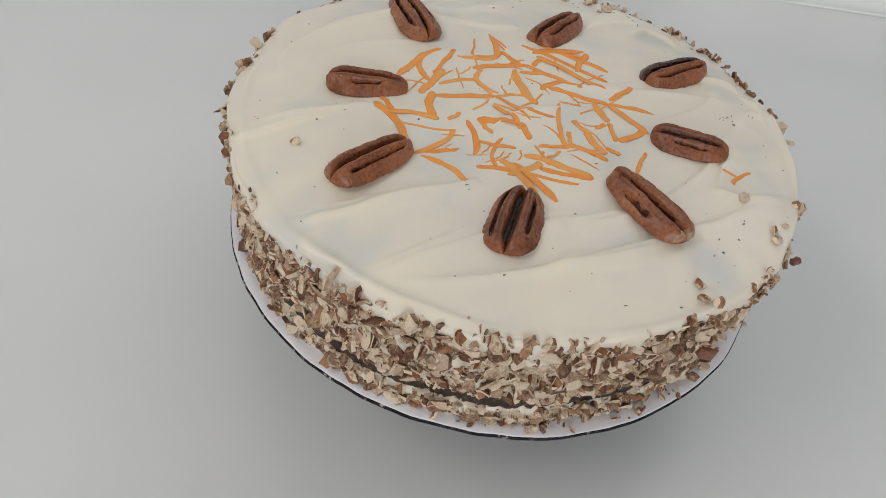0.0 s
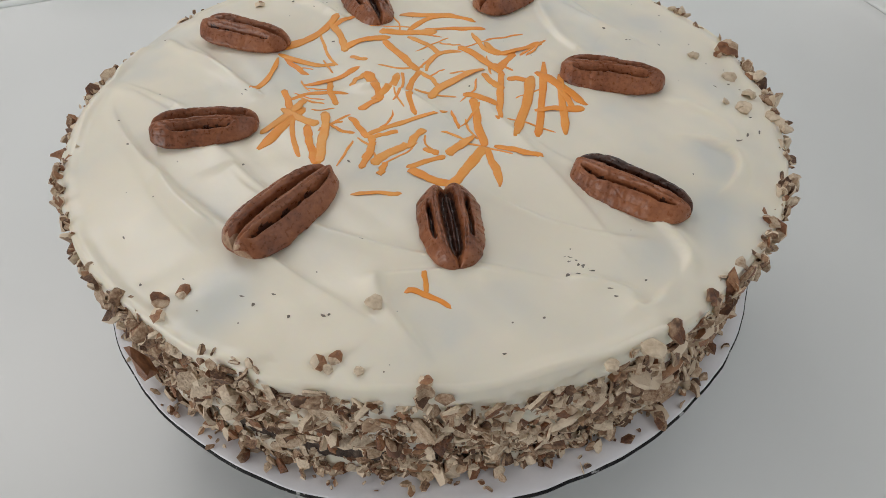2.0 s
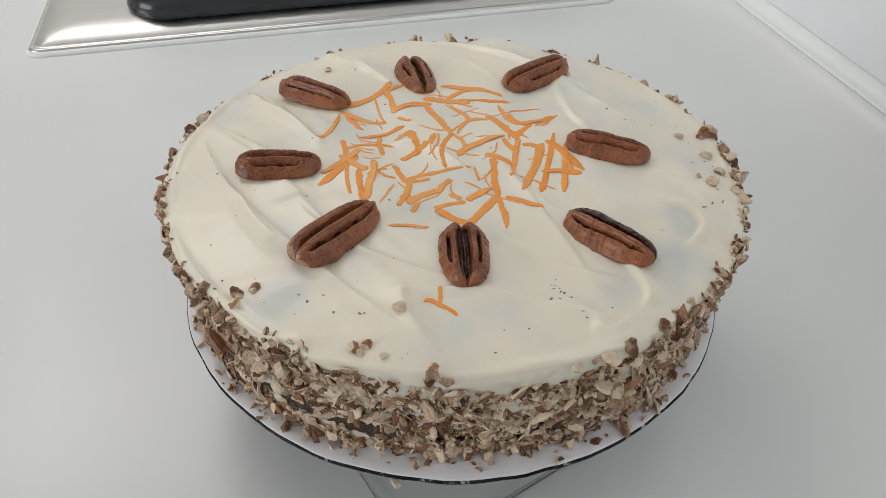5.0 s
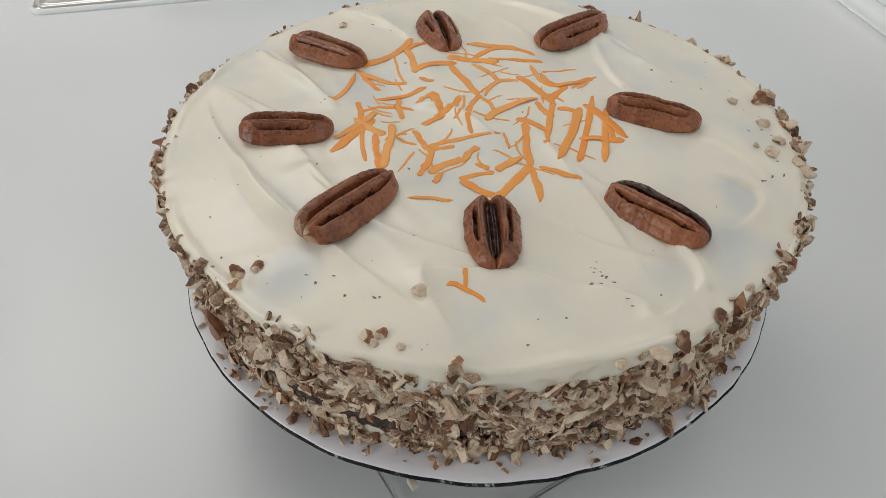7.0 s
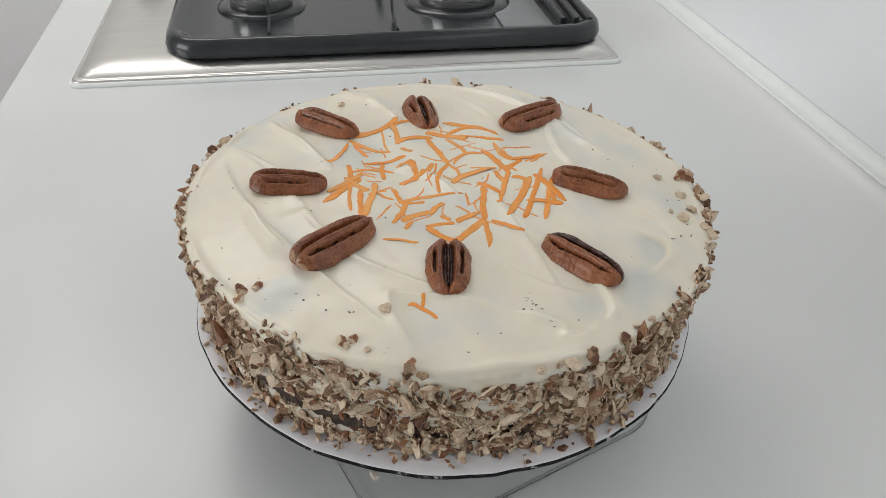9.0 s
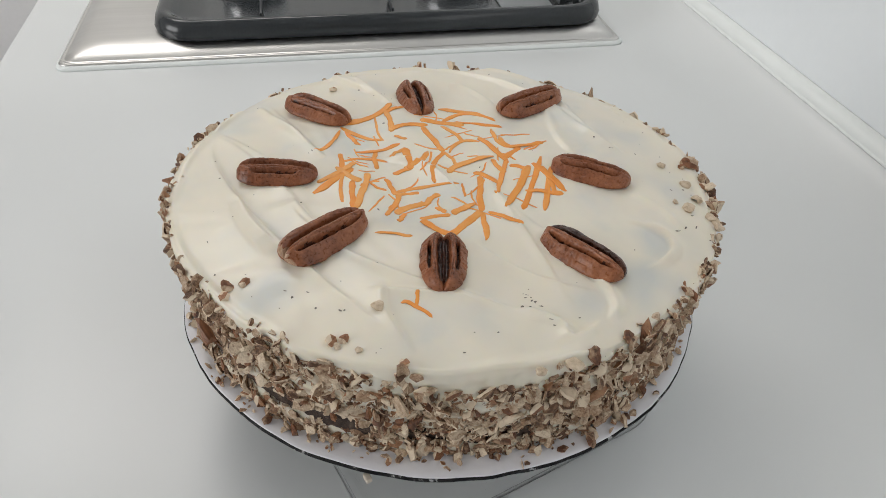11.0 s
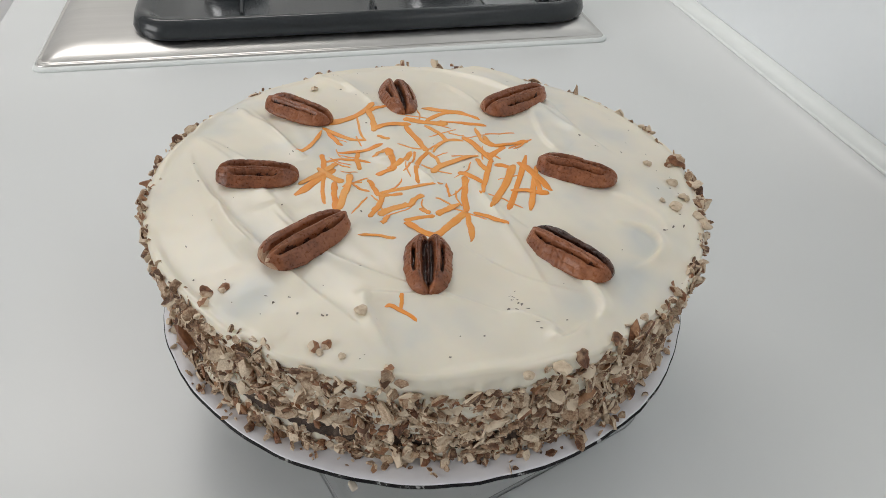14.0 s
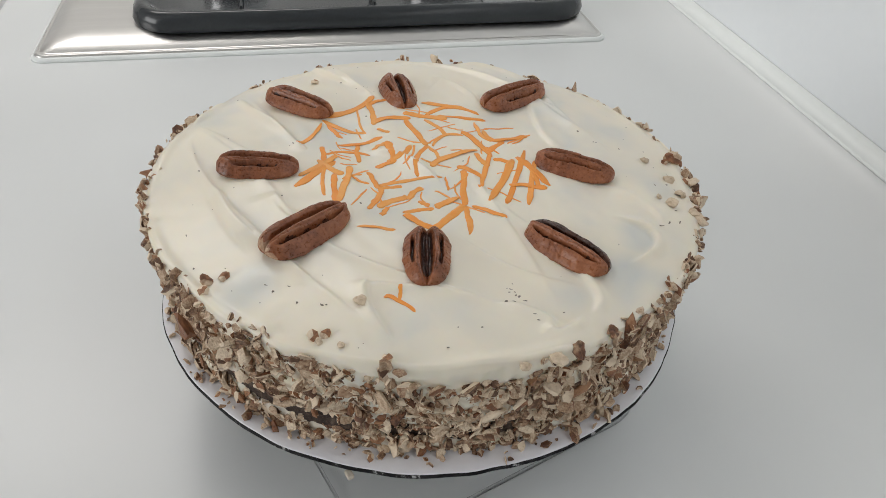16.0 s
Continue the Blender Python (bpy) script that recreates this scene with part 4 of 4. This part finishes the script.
def side_chips():
    """Poses of the chips pressed round the side, over its rim and spilled at its foot."""
    r = random.Random(31)
    out = []
    while len(out) < 7600:
        a = r.uniform(-math.pi, math.pi)
        h = r.random()
        ca, sa = math.cos(a), math.sin(a)
        south = math.exp(-((a + 1.66) / 0.44) ** 2)
        roof = 1.05 - 0.23 * south - 0.10 * max(0.0, sa) + 0.07 * noise.noise((ca * 5, sa * 5, 7))
        fill = 0.85 + 0.5 * noise.noise((ca * 9, sa * 9, h * 3.5))
        if h > roof and r.random() > 0.05 or h < roof and r.random() > fill + 0.25:
            continue
        bare = noise.noise((ca * 3.2, sa * 3.2, 2)) + 0.25 * max(0.0, -ca) > 0.02
        if 0.15 < h < 0.30 and r.random() < (0.86 if ca < -0.4 and h > 0.17 else 0.14 if bare else 0.06):
            continue
        s = chip_size(r)
        z = h * 0.0525
        if h < 0.06:
            s *= 0.9
        rad = float(cake_radius(np.array([a]), np.array([min(z, 0.05)]))[0]) + s * r.uniform(-0.45, 0.5)
        if ca > -0.45 and r.random() < 0.75:
            rad = max(rad, float(body_radius(np.array([a]), np.array([z]))[0]) - 0.0008)
        if z > 0.050:
            rad -= r.uniform(0.0, 0.0045)
        m = Matrix.Translation((rad * ca, rad * sa, max(z, s * 0.55))) @ pressed_turn(r, a) @ Matrix.Diagonal((s * r.uniform(0.9, 1.4), s, s * r.uniform(0.6, 0.95), 1))
        out.append((a, m))
    for _ in range(5200):
        a, h = r.uniform(-math.pi, math.pi), r.uniform(0.03, 0.93)
        ca = math.cos(a)
        if 0.17 < h < 0.27 and r.random() < 0.2:
            continue
        s, z = r.uniform(0.0005, 0.0010), h * 0.0525
        if h > 0.72 and abs(a + 1.66) < 0.5:
            continue
        rad = float((body_radius if ca > -0.45 and r.random() < 0.6 else cake_radius)(np.array([a]), np.array([z]))[0]) + s * r.uniform(-0.2, 0.5)
        out.append((a, Matrix.Translation((rad * math.cos(a), rad * math.sin(a), z)) @ random_turn(r) @ Matrix.Diagonal((s * 1.3, s, s, 1))))
    for _ in range(850):
        a = r.uniform(-math.pi, math.pi)
        if abs(a + 1.66) < 0.55 or 0.1 < a < 2.6 and r.random() < 0.9 or noise.noise((math.cos(a) * 7, math.sin(a) * 7, 3)) < -0.1:
            continue
        s = chip_size(r) * 0.75
        rad = float(cake_radius(np.array([a]), np.array([0.052]))[0]) + r.uniform(-0.0022, 0.0018)
        z = r.uniform(0.0490, 0.0560) - max(0.0, rad - CAKE_R - 0.002)
        out.append((a, Matrix.Translation((rad * math.cos(a), rad * math.sin(a), z)) @ random_turn(r) @ Matrix.Diagonal((s * 1.2, s, s * 0.8, 1))))
    for _ in range(300):
        a = r.uniform(-math.pi, math.pi)
        s = chip_size(r) * 0.75
        rad = float(body_radius(np.array([a]), np.array([0.0]))[0]) + abs(r.gauss(0, 0.0042))
        rad = min(rad, BOARD_R - 0.003 - r.uniform(0, 0.004))
        out.append((a, Matrix.Translation((rad * math.cos(a), rad * math.sin(a), s * 0.5)) @ random_turn(r) @ Matrix.Diagonal((s * 1.2, s, s * 0.8, 1))))
    return out


def rim_clumps():
    """Poses of the clumps of flakes that stand up on the rim: bearing in degrees, reach in degrees, count, spread over the edge in metres."""
    r = random.Random(58)
    out = []
    for bearing, reach, count, over in ((177, 2.2, 9, 0.004), (170, 3, 10, 0.003), (165, 1.6, 5, 0.003), (152, 2.0, 7, 0.004), (149, 1.2, 4, 0.003), (144, 1.0, 4, 0.002), (126, 1.6, 5, 0.003), (106, 1.2, 4, 0.002),
                                        (85, 2.6, 9, 0.002), (77, 1.4, 4, 0.003), (72, 0.8, 2, 0.001), (13, 1.6, 5, 0.002), (-4, 2.5, 8, 0.003), (-14, 4.0, 14, 0.004), (-22, 5.0, 18, 0.004), (-33, 5.0, 16, 0.004),
                                        (-45, 4.0, 10, 0.003), (-70, 1.2, 4, 0.002), (-79, 1.0, 3, 0.002), (-83, 1.6, 6, 0.003), (-107, 1.0, 3, 0.002), (-143, 3.0, 16, 0.004), (-150, 4.0, 14, 0.004), (-160, 5.0, 14, 0.003), (-172, 5.0, 14, 0.003)):
        for _ in range(count):
            a = radians(bearing + r.gauss(0, reach))
            s = min(0.0030, chip_size(r))
            rad = float(cake_radius(np.array([a]), np.array([0.050]))[0]) + r.uniform(-0.7, 0.6) * over
            z = 0.0515 + r.uniform(-0.0015, 0.0025)
            out.append((a, Matrix.Translation((rad * math.cos(a), rad * math.sin(a), z)) @ random_turn(r) @ Matrix.Diagonal((s * 1.25, s, s * 0.75, 1))))
    return out


ALL_CHIPS = side_chips() + rim_clumps()
near = [k for k, (a, m) in enumerate(ALL_CHIPS) if -2.05 < a < -1.0][:300]
chosen = set(near)
verts, faces, mats, base = [], [], [], 0
for k, (a, m) in enumerate(ALL_CHIPS):
    q = k % len(CHIPS)
    if k in chosen:
        ob = new("nut_chip", CHIPS[q])
        ob.parent = cake
        ob.matrix_basis = m
        continue
    co, fs, mi = CHIP_DATA[q]
    mm = np.array(m)
    verts.append(co @ mm[:3, :3].T + mm[:3, 3])
    faces += [tuple(i + base for i in f) for f in fs]
    mats += mi
    base += len(co)
me = bpy.data.meshes.new("nut_coating")
me.from_pydata(np.concatenate(verts).tolist(), [], faces)
me.materials.append(NUT_CUT_STUFF)
me.materials.append(NUT_SKIN_STUFF)
me.polygons.foreach_set("material_index", mats)
me.polygons.foreach_set("use_smooth", [True] * len(me.polygons))
me.set_sharp_from_angle(angle=radians(48))
ob = new("nut_coating", me)
ob.parent = cake
tagged(ob, "chopped pecans pressed into the side of the frosting", kind="stuff")


CHUNK = new("nut_chip", CHIPS[38].copy())
CHUNK.data.polygons.foreach_set("material_index", [1] * len(CHUNK.data.polygons))
CHUNK.parent = cake
CHUNK.matrix_basis = Matrix.Translation((0.1215 * math.cos(-2.56), 0.1215 * math.sin(-2.56), 0.0400)) @ pose(0, 0, 0, 70, 20, -60) @ Matrix.Diagonal((0.0062, 0.0048, 0.0035, 1))
CHUNK["label"] = "large brown-skinned chunk of pecan"


def loose_nut(x, y, size, seed, skin_side=False, label="small piece of chopped pecan lying on the frosting", pale=False, lean=25):
    r = random.Random(seed)
    ob = new("nut_piece", flake_mesh(seed, 11, skin_side, NUT_PALE if pale else NUT_CUT))
    s = size / 2000
    z = surface(x / 1000, y / 1000) if math.hypot(x, y) < 117 else BOARD_TOP + 0.0525
    ob.matrix_world = Matrix.Translation((x / 1000, y / 1000, z + s * 0.3)) @ pose(0, 0, 0, r.uniform(-lean, lean), r.uniform(-lean, lean), r.uniform(0, 360)) @ Matrix.Diagonal((s, s, s * 1.25, 1))
    tagged(ob, label, "nut piece", "loose nut pieces on the cake")


BROWN = "small brown-skinned piece of pecan lying on the frosting"
loose_nut(-39, -85.5, 5.0, 3, pale=True)
loose_nut(-41, 88, 5.5, 8, True, BROWN)
loose_nut(101.9, -7.4, 4.5, 11, pale=True, lean=45)
loose_nut(-85, -62, 4.8, 14, True, BROWN, lean=35)
loose_nut(-91.5, -62.3, 5.5, 17, True, BROWN, lean=50)
loose_nut(-92.2, -67.3, 5.2, 18, True, BROWN, lean=50)
loose_nut(116, -7, 8.0, 31, True, BROWN)
loose_nut(111.5, -8, 4.0, 32, True, BROWN, lean=60)
loose_nut(107, -22, 6.5, 5, pale=True)
loose_nut(107.5, -34, 6.5, 7, pale=True, lean=45)
loose_nut(98.5, -42.7, 6.5, 9, pale=True, lean=40)
loose_nut(94.5, -38.4, 3.5, 2, pale=True)
loose_nut(116, -22, 5.0, 33, True, BROWN, lean=60)
loose_nut(114, -37, 6.0, 13, lean=50)
loose_nut(107, -47, 5.5, 34, pale=True)
loose_nut(108.5, -51, 5.5, 35, lean=50)
loose_nut(-56.3, -95.9, 4.8, 21, True, BROWN, lean=45)
loose_nut(-51.8, -96.2, 4.0, 22, True, BROWN, lean=45)
loose_nut(-54.5, -98.2, 3.0, 23, pale=True)
loose_nut(-47.3, -101.5, 3.2, 24, pale=True)
loose_nut(-63.4, -103, 5.0, 37, True, BROWN, lean=50)
loose_nut(-33.5, -109.5, 4.2, 29, True, BROWN, lean=50)
loose_nut(46, -109, 6.5, 25, True, BROWN, lean=50)
loose_nut(31, -115, 6.5, 26, True, BROWN, lean=60)
loose_nut(23, -118, 6.5, 27, pale=True)
loose_nut(11, -119, 5.0, 28, pale=True)


def specks():
    """Fine dark crumbs caught in the frosting."""
    r = random.Random(5)
    spots = [(97, -27.7), (86.8, -57.1), (90.8, -55.5), (96.4, -54.3), (-99, -34), (-52, -83), (-63, 30), (-55, 22)]
    spots += [(13.8 + 4.6 * k / 12 + r.uniform(-0.5, 0.5), -85.8 - 6.0 * k / 12 + r.uniform(-0.6, 0.6)) for k in range(13)]
    while len(spots) < 150:
        a, q = r.uniform(0, 6.28), 0.112 * math.sqrt(r.random()) * 1000
        spots.append((q * math.cos(a), q * math.sin(a)))
    verts, faces, base = [], [], 0
    for k, (x, y) in enumerate(spots):
        s = r.uniform(0.0007, 0.0010) if k < 8 else r.uniform(0.0005, 0.0008) if k < 21 else r.uniform(0.0003, 0.0008)
        co, fs, _ = CHIP_DATA[k % len(CHIPS)]
        mm = np.array(Matrix.Translation((x / 1000, y / 1000, surface(x / 1000, y / 1000) - s * 0.15)) @ pose(0, 0, 0, 0, 0, r.uniform(0, 360)) @ Matrix.Diagonal((s * 1.5, s, s * 0.35, 1)))
        verts.append(co @ mm[:3, :3].T + mm[:3, 3])
        faces += [tuple(i + base for i in f) for f in fs]
        base += len(co)
    me = bpy.data.meshes.new("crumb_specks")
    me.from_pydata(np.concatenate(verts).tolist(), [], faces)
    me.materials.append(SPECK)
    tagged(new("crumb_specks", me), "fine dark sponge crumbs caught in the frosting", "crumbs", kind="stuff")


specks()
